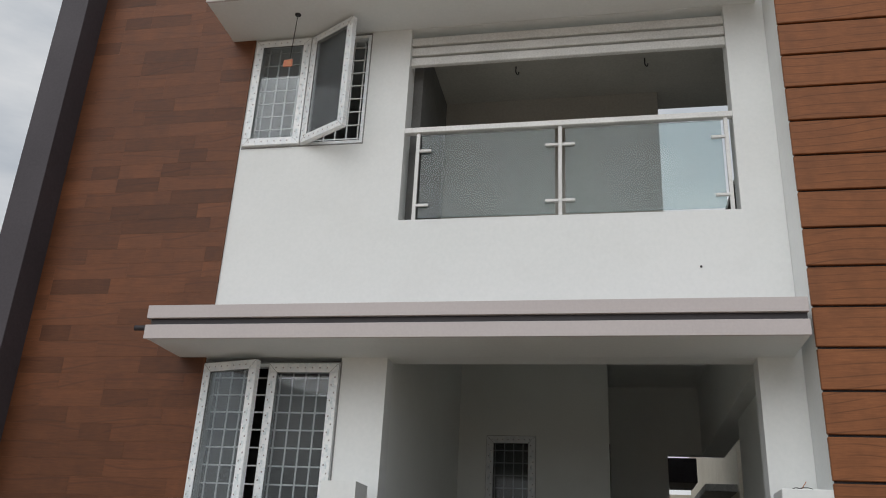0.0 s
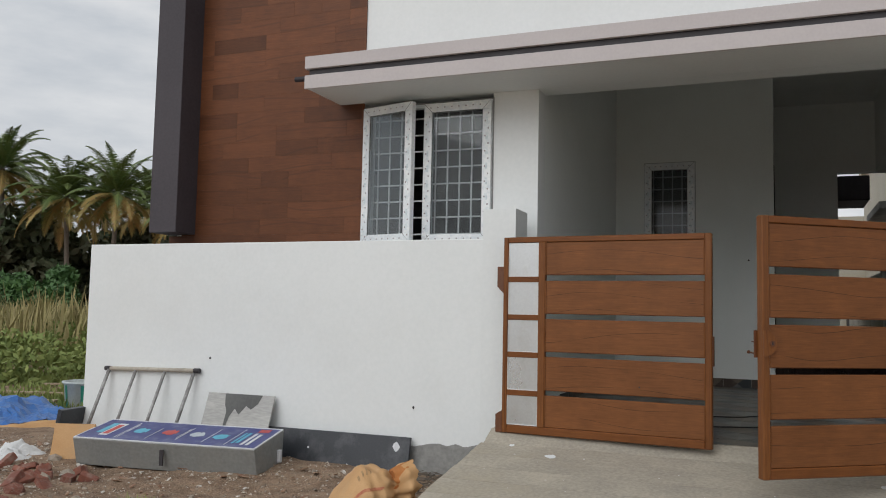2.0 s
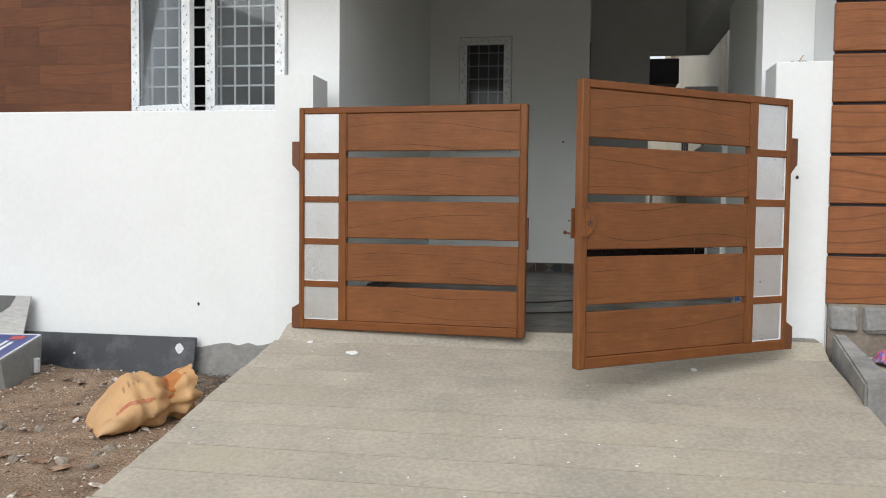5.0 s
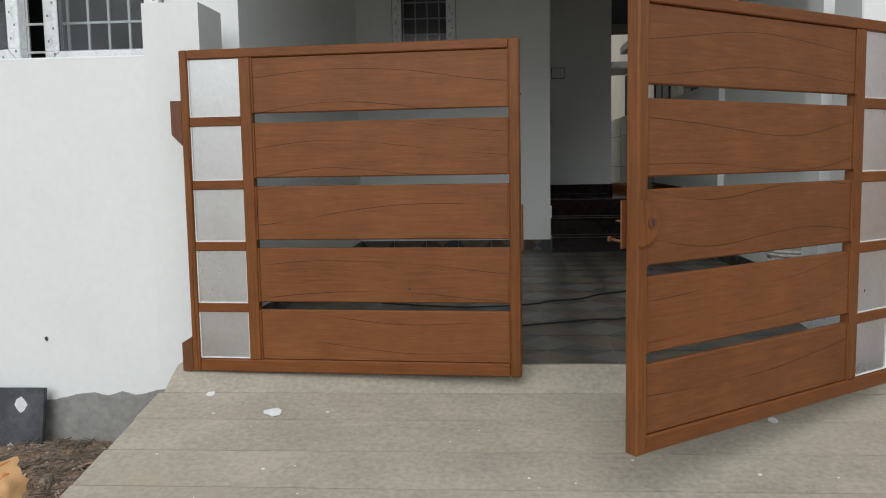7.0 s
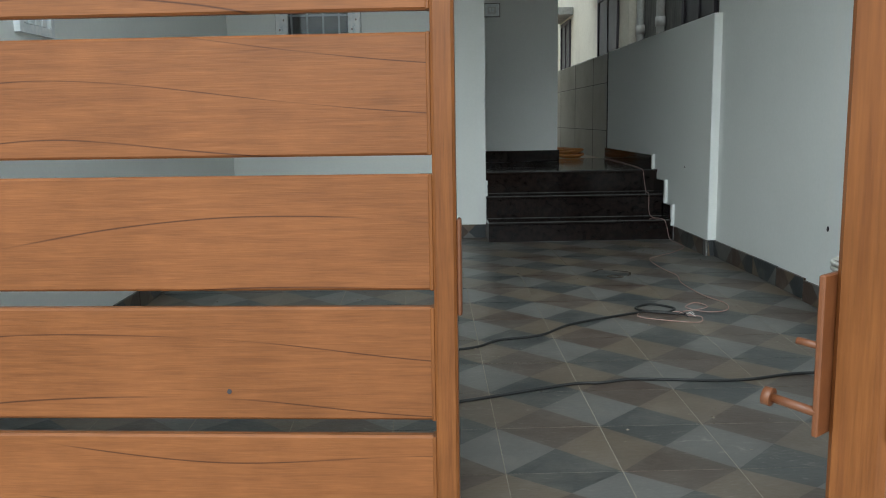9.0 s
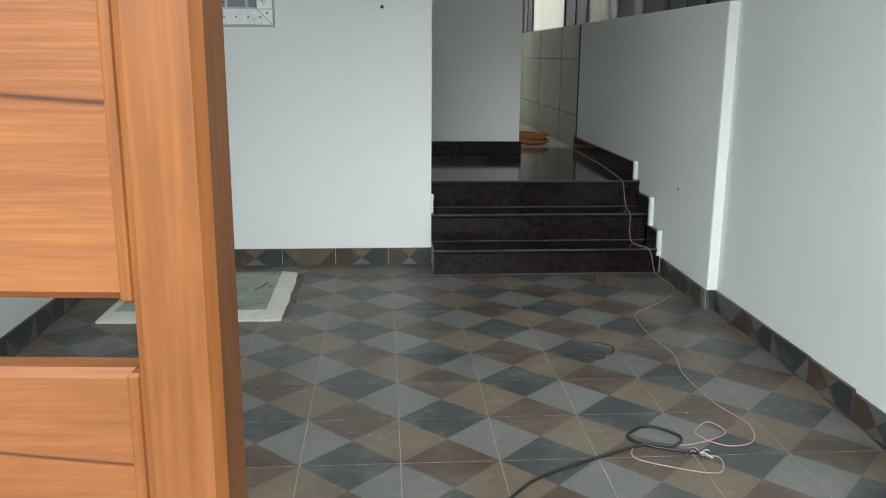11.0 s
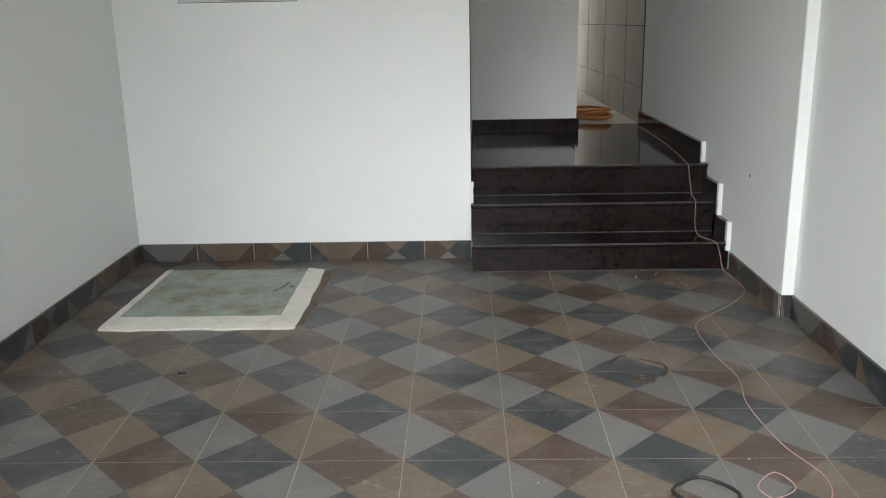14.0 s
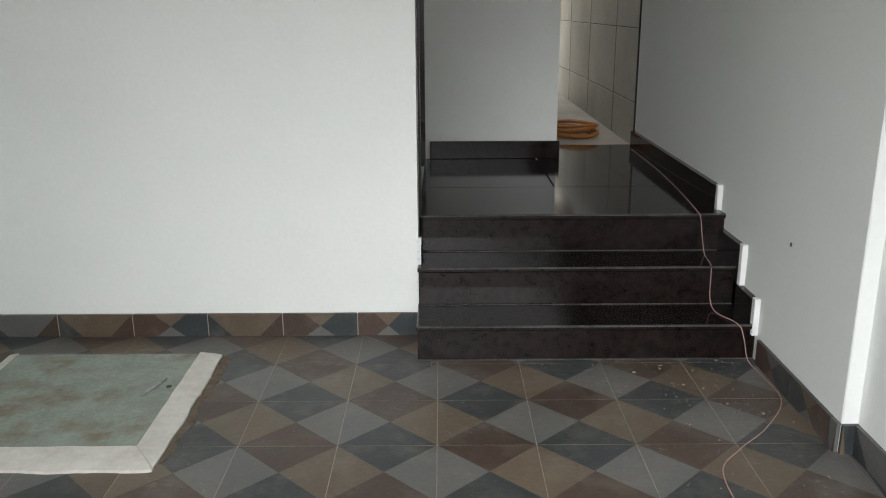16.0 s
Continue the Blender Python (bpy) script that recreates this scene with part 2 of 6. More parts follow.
def glass_mat(name, tint, rough=0.02, dusty=0.03):
    """Window glass: clear with a mirror gloss, and a thin film of dust."""
    m = bpy.data.materials.new(name)
    m.use_nodes = True
    n, l = m.node_tree.nodes, m.node_tree.links
    n.remove(n["Principled BSDF"])
    tr = n.new("ShaderNodeBsdfTransparent")
    tr.inputs["Color"].default_value = (*tint, 1)
    gl = n.new("ShaderNodeBsdfGlossy")
    gl.inputs["Roughness"].default_value = rough
    fr = n.new("ShaderNodeFresnel")
    fr.inputs["IOR"].default_value = 1.42
    mx = n.new("ShaderNodeMixShader")
    l.new(fr.outputs["Fac"], mx.inputs["Fac"])
    l.new(tr.outputs["BSDF"], mx.inputs[1])
    l.new(gl.outputs["BSDF"], mx.inputs[2])
    df = n.new("ShaderNodeBsdfDiffuse")
    df.inputs["Color"].default_value = (0.6, 0.63, 0.64, 1)
    nz = n.new("ShaderNodeTexNoise")
    nz.inputs["Scale"].default_value = 2.5
    nz.inputs["Detail"].default_value = 6
    co = n.new("ShaderNodeTexCoord")
    l.new(co.outputs["Object"], nz.inputs["Vector"])
    mr = n.new("ShaderNodeMapRange")
    mr.inputs["From Min"].default_value = 0.35
    mr.inputs["From Max"].default_value = 0.75
    mr.inputs["To Min"].default_value = dusty * 0.5
    mr.inputs["To Max"].default_value = dusty * 1.6
    l.new(nz.outputs["Fac"], mr.inputs["Value"])
    mx2 = n.new("ShaderNodeMixShader")
    l.new(mr.outputs["Result"], mx2.inputs["Fac"])
    l.new(mx.outputs["Shader"], mx2.inputs[1])
    l.new(df.outputs["BSDF"], mx2.inputs[2])
    l.new(mx2.outputs["Shader"], n["Material Output"].inputs["Surface"])
    return m


M = {}
M["white_paint"] = mat("white_paint", (0.81, 0.825, 0.815), 0.75, color2=(0.77, 0.79, 0.78), scale=0.8, fine=30, bump=0.12, dirt=(0.62, 0.61, 0.58), dirt_amount=0.22, dirt_scale=0.7)
M["porch_paint"] = mat("porch_paint", (0.835, 0.855, 0.83), 0.65, color2=(0.80, 0.825, 0.80), scale=0.9, fine=60, bump=0.15, dirt=(0.6, 0.6, 0.58), dirt_amount=0.15, dirt_scale=0.9)
M["ledge_paint"] = mat("ledge_paint", (0.56, 0.51, 0.50), 0.7, color2=(0.52, 0.47, 0.465), scale=1.2, fine=50, bump=0.1)
M["dark_band"] = mat("dark_band", (0.035, 0.030, 0.034), 0.6, fine=40)
M["dark_frame"] = mat("dark_frame", (0.062, 0.052, 0.06), 0.65, color2=(0.045, 0.038, 0.045), scale=1.0, fine=40, bump=0.1)
M["wood_cladding"] = wood_mat("wood_cladding", (0.148, 0.054, 0.022), (0.112, 0.041, 0.018), (0.095, 0.036, 0.017), rough=0.45, bands=5.0, line_width=0.06, rand=0.27)
M["plank_cladding"] = wood_mat("plank_cladding", (0.265, 0.100, 0.039), (0.215, 0.08, 0.031), (0.13, 0.05, 0.02), rough=0.5, bands=14.0, line_width=0.09, rand=0.07)
M["gate_wood"] = wood_mat("gate_wood", (0.204, 0.077, 0.025), (0.155, 0.057, 0.019), (0.035, 0.012, 0.006), rough=0.40, bands=7.5, line_width=0.018, rand=0.07)
M["gate_frame"] = wood_mat("gate_frame", (0.20, 0.074, 0.021), (0.14, 0.049, 0.015), (0.09, 0.027, 0.008), rough=0.33, bands=5.0, line_width=0.03, along="Z", rand=0.04)
M["gate_rail"] = wood_mat("gate_rail", (0.195, 0.069, 0.019), (0.15, 0.05, 0.014), (0.09, 0.027, 0.008), rough=0.36, bands=5.0, line_width=0.02, rand=0.04)
M["gate_hardware"] = mat("gate_hardware", (0.15, 0.052, 0.018), 0.45, color2=(0.11, 0.037, 0.014), fine=60)
M["frosted_metal"] = mat("frosted_metal", (0.70, 0.71, 0.71), 0.30, metal=0.85, color2=(0.64, 0.65, 0.65), scale=2.5, fine=60, bump=0.025, dirt=(0.5, 0.47, 0.42), dirt_amount=0.35, dirt_scale=6)
M["granite"] = mat("granite", (0.005, 0.0045, 0.0045), 0.09, color2=(0.018, 0.0112, 0.0097), scale=30, fine=160, bump=0.006, spread=0.4, dirt=(0.09, 0.085, 0.08), dirt_amount=0.07, dirt_scale=3.5, rough_var=0.06, spec=0.22)
M["slate"] = mat("slate_tile", (0.036, 0.043, 0.046), 0.36, color2=(0.029, 0.034, 0.037), scale=4, fine=70, bump=0.2, dirt=(0.15, 0.14, 0.12), dirt_amount=0.5, dirt_scale=6.5, spec=0.36, rand=0.14, scuff=(0.30, 0.285, 0.25))
M["maroon"] = mat("maroon_tile", (0.068, 0.046, 0.035), 0.36, color2=(0.055, 0.035, 0.026), scale=4, fine=70, bump=0.2, dirt=(0.17, 0.15, 0.125), dirt_amount=0.45, dirt_scale=6.5, spec=0.36, rand=0.14, scuff=(0.30, 0.285, 0.25))
M["grey_tile"] = mat("grey_tile", (0.128, 0.128, 0.123), 0.36, color2=(0.112, 0.110, 0.104), scale=4, fine=70, bump=0.2, dirt=(0.21, 0.195, 0.165), dirt_amount=0.4, dirt_scale=6.5, spec=0.36, rand=0.1, scuff=(0.30, 0.285, 0.25))
M["tan_tile"] = mat("tan_tile", (0.130, 0.100, 0.069), 0.36, color2=(0.107, 0.080, 0.056), scale=4, fine=70, bump=0.2, dirt=(0.21, 0.185, 0.15), dirt_amount=0.4, dirt_scale=6.5, spec=0.36, rand=0.1, scuff=(0.30, 0.285, 0.25))
M["grout"] = mat("grout", (0.34, 0.305, 0.25), 0.85, color2=(0.22, 0.20, 0.165), scale=3, fine=60)
M["concrete"] = mat("ramp_concrete", (0.47, 0.42, 0.335), 0.88, color2=(0.32, 0.29, 0.24), scale=2.6, fine=45, bump=0.45, spread=0.5, dirt=(0.50, 0.43, 0.31), dirt_amount=0.6, dirt_scale=1.3)
M["raw_cement"] = mat("raw_cement", (0.30, 0.295, 0.28), 0.9, color2=(0.20, 0.20, 0.19), scale=3, fine=35, bump=0.5, dirt=(0.5, 0.49, 0.46), dirt_amount=0.5, dirt_scale=2.5)
M["stained_cement"] = mat("stained_cement", (0.19, 0.185, 0.17), 0.9, color2=(0.09, 0.09, 0.083), scale=2.0, fine=20, bump=0.4, stretch=(1, 1, 0.25), dirt=(0.33, 0.32, 0.29), dirt_amount=0.4, dirt_scale=1.2)
M["soil"] = mat("soil", (0.36, 0.245, 0.16), 0.95, color2=(0.18, 0.113, 0.072), scale=5, fine=65, bump=1.0, dist=0.025, spread=0.34, dirt=(0.34, 0.27, 0.19), dirt_amount=0.65, dirt_scale=9)
M["upvc"] = mat("upvc", (0.88, 0.895, 0.89), 0.25, color2=(0.74, 0.78, 0.80), scale=9, fine=45, bump=0.03, spread=0.3)
M["upvc_grey"] = mat("upvc_grey", (0.27, 0.27, 0.265), 0.5, fine=60)
M["film_tint"] = mat("film_tint", (0.55, 0.62, 0.64), 0.35, color2=(0.78, 0.81, 0.82), scale=30, fine=120, spread=0.25)
M["film_mark"] = mat("film_mark", (0.26, 0.20, 0.20), 0.5)
M["grill"] = mat("grill", (0.78, 0.78, 0.77), 0.45, fine=60)
M["glass"] = glass_mat("window_glass", (0.86, 0.89, 0.90), dusty=0.05)
M["balcony_glass"] = glass_mat("balcony_glass", (0.70, 0.77, 0.77), dusty=0.055)
M["rail_paint"] = mat("rail_paint", (0.78, 0.78, 0.76), 0.4, fine=60)
M["hatch_plate"] = mat("hatch_plate", (0.29, 0.33, 0.285), 0.75, color2=(0.23, 0.265, 0.225), scale=9, fine=70, bump=0.35, spread=0.35, dirt=(0.17, 0.12, 0.075), dirt_amount=0.95, dirt_scale=5.5)
M["hatch_rim"] = mat("hatch_rim", (0.68, 0.66, 0.61), 0.85, color2=(0.58, 0.56, 0.51), scale=6, fine=50, bump=0.3, dirt=(0.35, 0.31, 0.26), dirt_amount=0.4, dirt_scale=5)
M["nosing_dust"] = mat("nosing_dust", (0.085, 0.082, 0.078), 0.8, color2=(0.04, 0.04, 0.038), scale=8, fine=60, spread=0.3)
# plaster toned down: the balcony's shade is put into the colour
M["shaded_plaster"] = mat("shaded_plaster", (0.46, 0.44, 0.40), 0.85, color2=(0.39, 0.37, 0.335), scale=1.5, fine=40, bump=0.2)
# dark grey stands in for unlit rooms, not a known wall paint
M["room_shade"] = mat("room_shade", (0.15, 0.15, 0.145), 0.9)
M["door_black"] = mat("door_black", (0.02, 0.018, 0.018), 0.3, fine=60)
M["panel_beige"] = mat("panel_beige", (0.42, 0.405, 0.36), 0.45, color2=(0.35, 0.335, 0.295), scale=2, fine=40, bump=0.05, dirt=(0.24, 0.2, 0.14), dirt_amount=0.5, dirt_scale=1.5)


# ---- mesh tools ----
def box(bm, x0, x1, y0, y1, z0, z1, slot=0):
    v = [bm.verts.new(p) for p in ((x0, y0, z0), (x1, y0, z0), (x1, y1, z0), (x0, y1, z0), (x0, y0, z1), (x1, y0, z1), (x1, y1, z1), (x0, y1, z1))]
    for f in ((3, 2, 1, 0), (4, 5, 6, 7), (0, 1, 5, 4), (1, 2, 6, 5), (2, 3, 7, 6), (3, 0, 4, 7)):
        bm.faces.new([v[i] for i in f]).material_index = slot
    return v


def boxes(*specs, bevel=0.0):
    bm = bmesh.new()
    for s in specs:
        box(bm, *s)
    if bevel:
        bmesh.ops.bevel(bm, geom=bm.edges[:], offset=bevel, segments=1, affect="EDGES", profile=0.7)
    return bm


def tube(bm, points, r, sides=8):
    """A tube along points with round ends left flat."""
    rings = []
    pts = [Vector(p) for p in points]
    for i, p in enumerate(pts):
        d = (pts[min(i + 1, len(pts) - 1)] - pts[max(i - 1, 0)]).normalized()
        a = d.orthogonal().normalized() if abs(d.z) > 0.95 else d.cross(Vector((0, 0, 1))).normalized()
        c = d.cross(a)
        rr = r[i] if isinstance(r, (list, tuple)) else r
        rings.append([bm.verts.new(p + (a * math.cos(t) + c * math.sin(t)) * rr) for t in [2 * math.pi * k / sides for k in range(sides)]])
    for a, b in zip(rings, rings[1:]):
        for k in range(sides):
            bm.faces.new((a[k], a[(k + 1) % sides], b[(k + 1) % sides], b[k])).smooth = True
    bm.faces.new(rings[0][::-1])
    bm.faces.new(rings[-1])
    return bm


def lathe(bm, profile, cx=0, cy=0, sides=28, smooth=True):
    rings = [[bm.verts.new((cx + r * math.cos(t), cy + r * math.sin(t), z)) for t in [2 * math.pi * k / sides for k in range(sides)]] for r, z in profile]
    for a, b in zip(rings, rings[1:]):
        for k in range(sides):
            bm.faces.new((a[k], a[(k + 1) % sides], b[(k + 1) % sides], b[k])).smooth = smooth
    bm.faces.new(rings[0][::-1])
    bm.faces.new(rings[-1])
    return bm


def mesh_of(name, bm, *materials):
    me = bpy.data.meshes.new(name)
    bmesh.ops.recalc_face_normals(bm, faces=bm.faces[:])
    bm.to_mesh(me)
    bm.free()
    for m in materials:
        me.materials.append(M[m])
    return me


def part(name, bm, material, parent=None, label="", at=None):
    ob = new(name, mesh_of(name, bm, *((material,) if isinstance(material, str) else material)))
    if parent is not None:
        ob.parent = parent
    if at is not None:
        ob.matrix_basis = at
    if label:
        ob["label"] = label
    return ob


def structure(name, bm, material, label, category):
    return tagged(part(name, bm, material), label, category, kind="structure")


def thing(name, label, category, at=None, group=""):
    ob = new(name)
    ob.empty_display_size = 0.1
    if at is not None:
        ob.matrix_basis = at
    return tagged(ob, label, category, group)


# ---- the house: walls, slabs, ledges ----
GROUND = -0.465
YF = -3.34
wall_front = structure("wall_front", boxes(
    (-5.45, -3.41, YF, -3.12, GROUND - 0.2, 7.6),
    (-3.41, -2.185, YF, -3.12, GROUND - 0.2, 1.36),
    (-2.185, -1.79, YF, -3.12, GROUND - 0.2, 2.652),
    (1.135, 1.46, YF, -3.12, GROUND - 0.2, 2.652),
    (-3.41, 1.46, YF, -3.12, 2.652, 3.905),
    (-3.41, -3.39, YF, -3.12, 3.905, 5.95),
    (-3.39, -2.19, YF, -3.12, 3.905, 4.71),
    (-2.19, -1.79, YF, -3.12, 3.905, 5.95),
    (1.12, 1.46, YF, -3.12, 3.905, 5.95),
    (-3.41, 1.46, YF, -3.12, 5.95, 7.6)), "white_paint", "white painted plaster front wall of a two-storey house", "wall")
structure("wall_side", boxes((-5.45, -5.25, -3.12, 6.0, GROUND - 0.2, 7.6)), "white_paint", "white painted side wall of the house", "wall")
structure("wall_rear", boxes((-5.25, 0.757, 5.8, 6.0, GROUND - 0.2, 7.6)), "white_paint", "white painted rear wall of the house", "wall")
structure("wall_porch_left", boxes((-1.99, -1.80, -3.12, 0.27, -0.2, 3.6)), "porch_paint", "pale grey-white plastered porch side wall", "wall")
structure("wall_porch_back", boxes(
    (-1.99, -1.462, 0.27, 0.42, -0.2, 3.6), (-0.862, 0.0, 0.27, 0.42, -0.2, 3.6),
    (-1.462, -0.862, 0.27, 0.42, -0.2, 1.345), (-1.462, -0.862, 0.27, 0.42, 2.645, 3.6)), "porch_paint", "pale grey-white plastered porch back wall with a window", "wall")
structure("wall_landing", boxes(
    (-0.15, 0.0, 0.42, 0.55, -0.2, 3.6), (-0.15, 0.0, 1.62, 1.82, -0.2, 3.6), (-0.15, 0.0, 0.55, 1.62, 2.6, 3.6), (-0.15, 0.0, 0.55, 1.62, -0.2, 0.465),
    ), "porch_paint", "pale grey plastered wall with the entrance door", "wall")
structure("wall_landing_end", boxes((-0.15, 0.757, 1.82, 1.97, -0.2, 3.6)), "porch_paint", "pale grey plastered wall at the end of the landing", "wall")
structure("wall_passage", boxes((0.607, 0.757, 1.97, 6.0, -0.2, 7.6)), "porch_paint", "pale plastered house wall along the side passage", "wall")
structure("wall_porch_right", boxes((1.34, 1.50, -3.12, -0.64, -0.2, 3.6)), "porch_paint", "pale grey-white plastered porch side wall", "wall")
structure("wall_low", boxes((1.29, 1.45, -0.71, 2.20, -0.2, 1.452), (1.315, 1.45, 2.20, 9.0, -0.2, 1.452), bevel=0.004), "porch_paint", "low pale grey boundary wall beside the entrance steps", "wall")
structure("ceiling", boxes((-5.25, 1.50, -3.12, 1.97, 3.6, 3.75)), "porch_paint", "plain plastered porch ceiling slab", "ceiling")
structure("beam_side", boxes((1.20, 1.50, -3.12, 1.82, 2.69, 3.6), (0.757, 1.50, 1.82, 1.97, 2.69, 3.6)), "porch_paint", "plastered beam under the porch ceiling", "beam")
structure("roof", boxes((-5.45, 0.60, -3.12, 6.0, 6.05, 6.2), (0.60, 1.46, -3.12, -1.6, 6.05, 6.2)), "white_paint", "flat concrete roof slab of the house", "roof")

# ledges over the ground floor and the upper floor
ledge = thing("ledge", "grey-mauve painted concrete sunshade ledge with a dark groove", "ledge")
part("soffit", boxes((-3.655, 1.40, -3.966, YF - 0.002, 2.652, 2.73)), "white_paint", ledge)
part("lower_band", boxes((-3.66, 1.40, -3.985, -3.965, 2.64, 2.757), (-3.66, -3.64, -3.965, YF - 0.003, 2.655, 2.757), bevel=0.003), "ledge_paint", ledge)
part("groove", boxes((-3.63, 1.39, -3.955, YF - 0.004, 2.732, 2.83)), "dark_band", ledge, "dark brown recessed groove")
part("upper_band", boxes((-3.66, 1.40, -3.985, YF - 0.003, 2.812, 2.92), bevel=0.003), "ledge_paint", ledge)
drain = thing("drain_pipe", "short dark plastic drain spout at the ledge", "pipe")
part("spout", tube(bmesh.new(), [(-3.78, -3.93, 2.745), (-3.62, -3.93, 2.745)], 0.022, 12), "dark_band", drain)
ledge_top = thing("ledge", "white painted concrete sunshade over the upper window", "ledge")
part("soffit", boxes((-3.655, 1.40, -3.976, YF - 0.002, 5.955, 6.06)), "white_paint", ledge_top)
part("lower_band", boxes((-3.66, 1.40, -3.995, -3.975, 5.95, 6.08), bevel=0.003), "ledge_paint", ledge_top)

# dark frame beside the wood cladding
structure("trim_frame", boxes((-5.54, -5.225, -3.64, -3.10, 1.487, 7.8), bevel=0.004), "dark_frame", "dark brown projecting frame at the edge of the cladding", "trim")

# compound wall and piers
structure("wall_compound", boxes((-6.08, -2.05, -3.806, -3.64, GROUND - 0.3, 1.362), (-6.08, -5.92, -3.64, 6.0, GROUND - 0.3, 1.362), bevel=0.006), "white_paint", "white painted compound wall with a bare cement foot", "wall")
structure("pier_left", boxes((-2.10, -1.832, -3.808, -3.49, GROUND - 0.3, 1.595)), "white_paint", "white painted gate pier", "pier")
structure("pier_right", boxes((1.129, 1.462, -3.81, -3.49, GROUND - 0.3, 1.626), bevel=0.006), "white_paint", "white painted gate pier beside the plank wall", "pier")
structure("plank_backing", boxes((1.462, 1.62, -3.795, -3.1, -0.3, 7.6), (1.62, 5.2, -3.795, -3.62, -0.3, 7.6)), "white_paint", "white edge of the neighbouring clad wall", "wall")

# ---- porch floor and stairs ----
TILE, TX, TY = 0.308, 0.078, -1.577
SLOPE_Y, SLOPE, EDGE = -1.577, 0.032, -3.92
structure("floor", boxes((-1.80, 1.36, SLOPE_Y, 0.27, -0.2, -0.0002)), "grout", "porch floor bed with pale grout", "floor")
bm = bmesh.new()
v = box(bm, -1.85, 1.40, EDGE, SLOPE_Y, -0.3, -0.0002)
for q in v:
    if q.co.y < -3 and q.co.z > -0.1:
        q.co.z -= SLOPE * (SLOPE_Y - EDGE)
structure("floor_front", bm, "grout", "porch floor bed sloping to the gate", "floor")
STEPS = ((0.0, 0.0, 0.142), (0.225, 0.142, 0.303), (0.449, 0.303, 0.465))
stairs = thing("entrance_stairs", "three polished black granite entrance steps with a landing", "stairs")
for k, (y0, z0, z1) in enumerate(STEPS):
    y1 = STEPS[k + 1][0] if k < 2 else 2.2
    part("riser", boxes((0.002, 1.287, y0, y0 + 0.03, z0 - (0.02 if k else 0), z1 - 0.022), bevel=0.001), "granite", stairs)
    if k < 2:
        part("tread", boxes((-0.002, 1.288, y0 - 0.012, y1 + 0.03, z1 - 0.02, z1), bevel=0.004), "granite", stairs)
for (y0, z0, z1) in STEPS:
    part("nosing", boxes((0.0, 1.285, y0 - 0.0135, y0 - 0.0118, z1 - 0.006, z1 - 0.001), (0.0, 1.285, y0 - 0.0125, y0 - 0.009, z1, z1 + 0.0012)), "nosing_dust", stairs, "thin dusty edge line")
    part("joint", boxes((0.0, 1.285, y0 - 0.006, y0 - 0.001, z0 + 0.0005, z0 + 0.004)), "nosing_dust", stairs, "pale grout line")
for s in ((0.0, 1.288, 0.437, 1.0, 0.443, 0.465), (0.0, 0.64, 1.004, 1.818, 0.443, 0.464), (0.644, 1.288, 1.004, 2.3, 0.443, 0.464)):
    part("landing", boxes(s, bevel=0.003), "granite", stairs)
part("core", boxes((0.004, 1.284, 0.032, 2.3, -0.2, 0.12), (0.004, 1.284, 0.257, 2.3, 0.12, 0.28), (0.004, 1.284, 0.48, 2.3, 0.28, 0.44)), "raw_cement", stairs)
structure("passage_floor", boxes((0.757, 1.315, 2.3, 9.0, -0.2, 0.452)), "concrete", "cement floor of the side passage", "floor")


# ---- ground, ramp and kerb ----
M["grass_a"] = mat("grass_a", (0.25, 0.28, 0.08), 0.8, color2=(0.15, 0.21, 0.055), scale=0.6, fine=8)
M["grass_b"] = mat("grass_b", (0.38, 0.31, 0.15), 0.85, color2=(0.28, 0.25, 0.10), scale=0.6, fine=8)
M["leaf"] = mat("leaf", (0.075, 0.16, 0.04), 0.6, color2=(0.04, 0.10, 0.025), scale=0.8, fine=6)
M["leaf_dark"] = mat("leaf_dark", (0.05, 0.075, 0.028), 0.7, color2=(0.075, 0.065, 0.035), scale=0.4, fine=6)
M["frond"] = mat("frond", (0.15, 0.19, 0.05), 0.5, color2=(0.08, 0.13, 0.035), scale=0.5, fine=5)
M["frond_old"] = mat("frond_old", (0.31, 0.28, 0.085), 0.6, color2=(0.33, 0.18, 0.055), scale=0.5, fine=5)
M["bark"] = mat("bark", (0.16, 0.13, 0.10), 0.9, color2=(0.09, 0.075, 0.06), scale=2, fine=15, bump=0.5)
M["brick"] = mat("brick", (0.27, 0.095, 0.06), 0.9, color2=(0.18, 0.07, 0.05), fine=40, bump=0.5, dirt=(0.38, 0.33, 0.28), dirt_amount=0.6, dirt_scale=8, rand=0.2)
M["rubble"] = mat("rubble", (0.38, 0.33, 0.265), 0.95, color2=(0.24, 0.19, 0.15), fine=30, bump=0.6, rand=0.25)
M["tarp"] = mat("tarp", (0.035, 0.16, 0.45), 0.4, color2=(0.02, 0.09, 0.30), scale=4, fine=30, bump=0.2, dirt=(0.3, 0.45, 0.6), dirt_amount=0.3, dirt_scale=4)
M["sack_cloth"] = mat("sack_cloth", (0.60, 0.36, 0.17), 0.75, color2=(0.52, 0.29, 0.12), scale=6, fine=160, bump=0.3, dirt=(0.50, 0.38, 0.24), dirt_amount=0.5, dirt_scale=3)
M["sack_inside"] = mat("sack_inside", (0.50, 0.19, 0.05), 0.8, fine=100)
M["print_red"] = mat("print_red", (0.42, 0.10, 0.06), 0.7, color2=(0.50, 0.24, 0.11), scale=30, fine=90)
M["print_dark"] = mat("print_dark", (0.27, 0.18, 0.09), 0.8, color2=(0.45, 0.27, 0.13), scale=30, fine=90)
M["cloth_white"] = mat("cloth_white", (0.70, 0.70, 0.69), 0.85, fine=60, dirt=(0.45, 0.4, 0.33), dirt_amount=0.5)
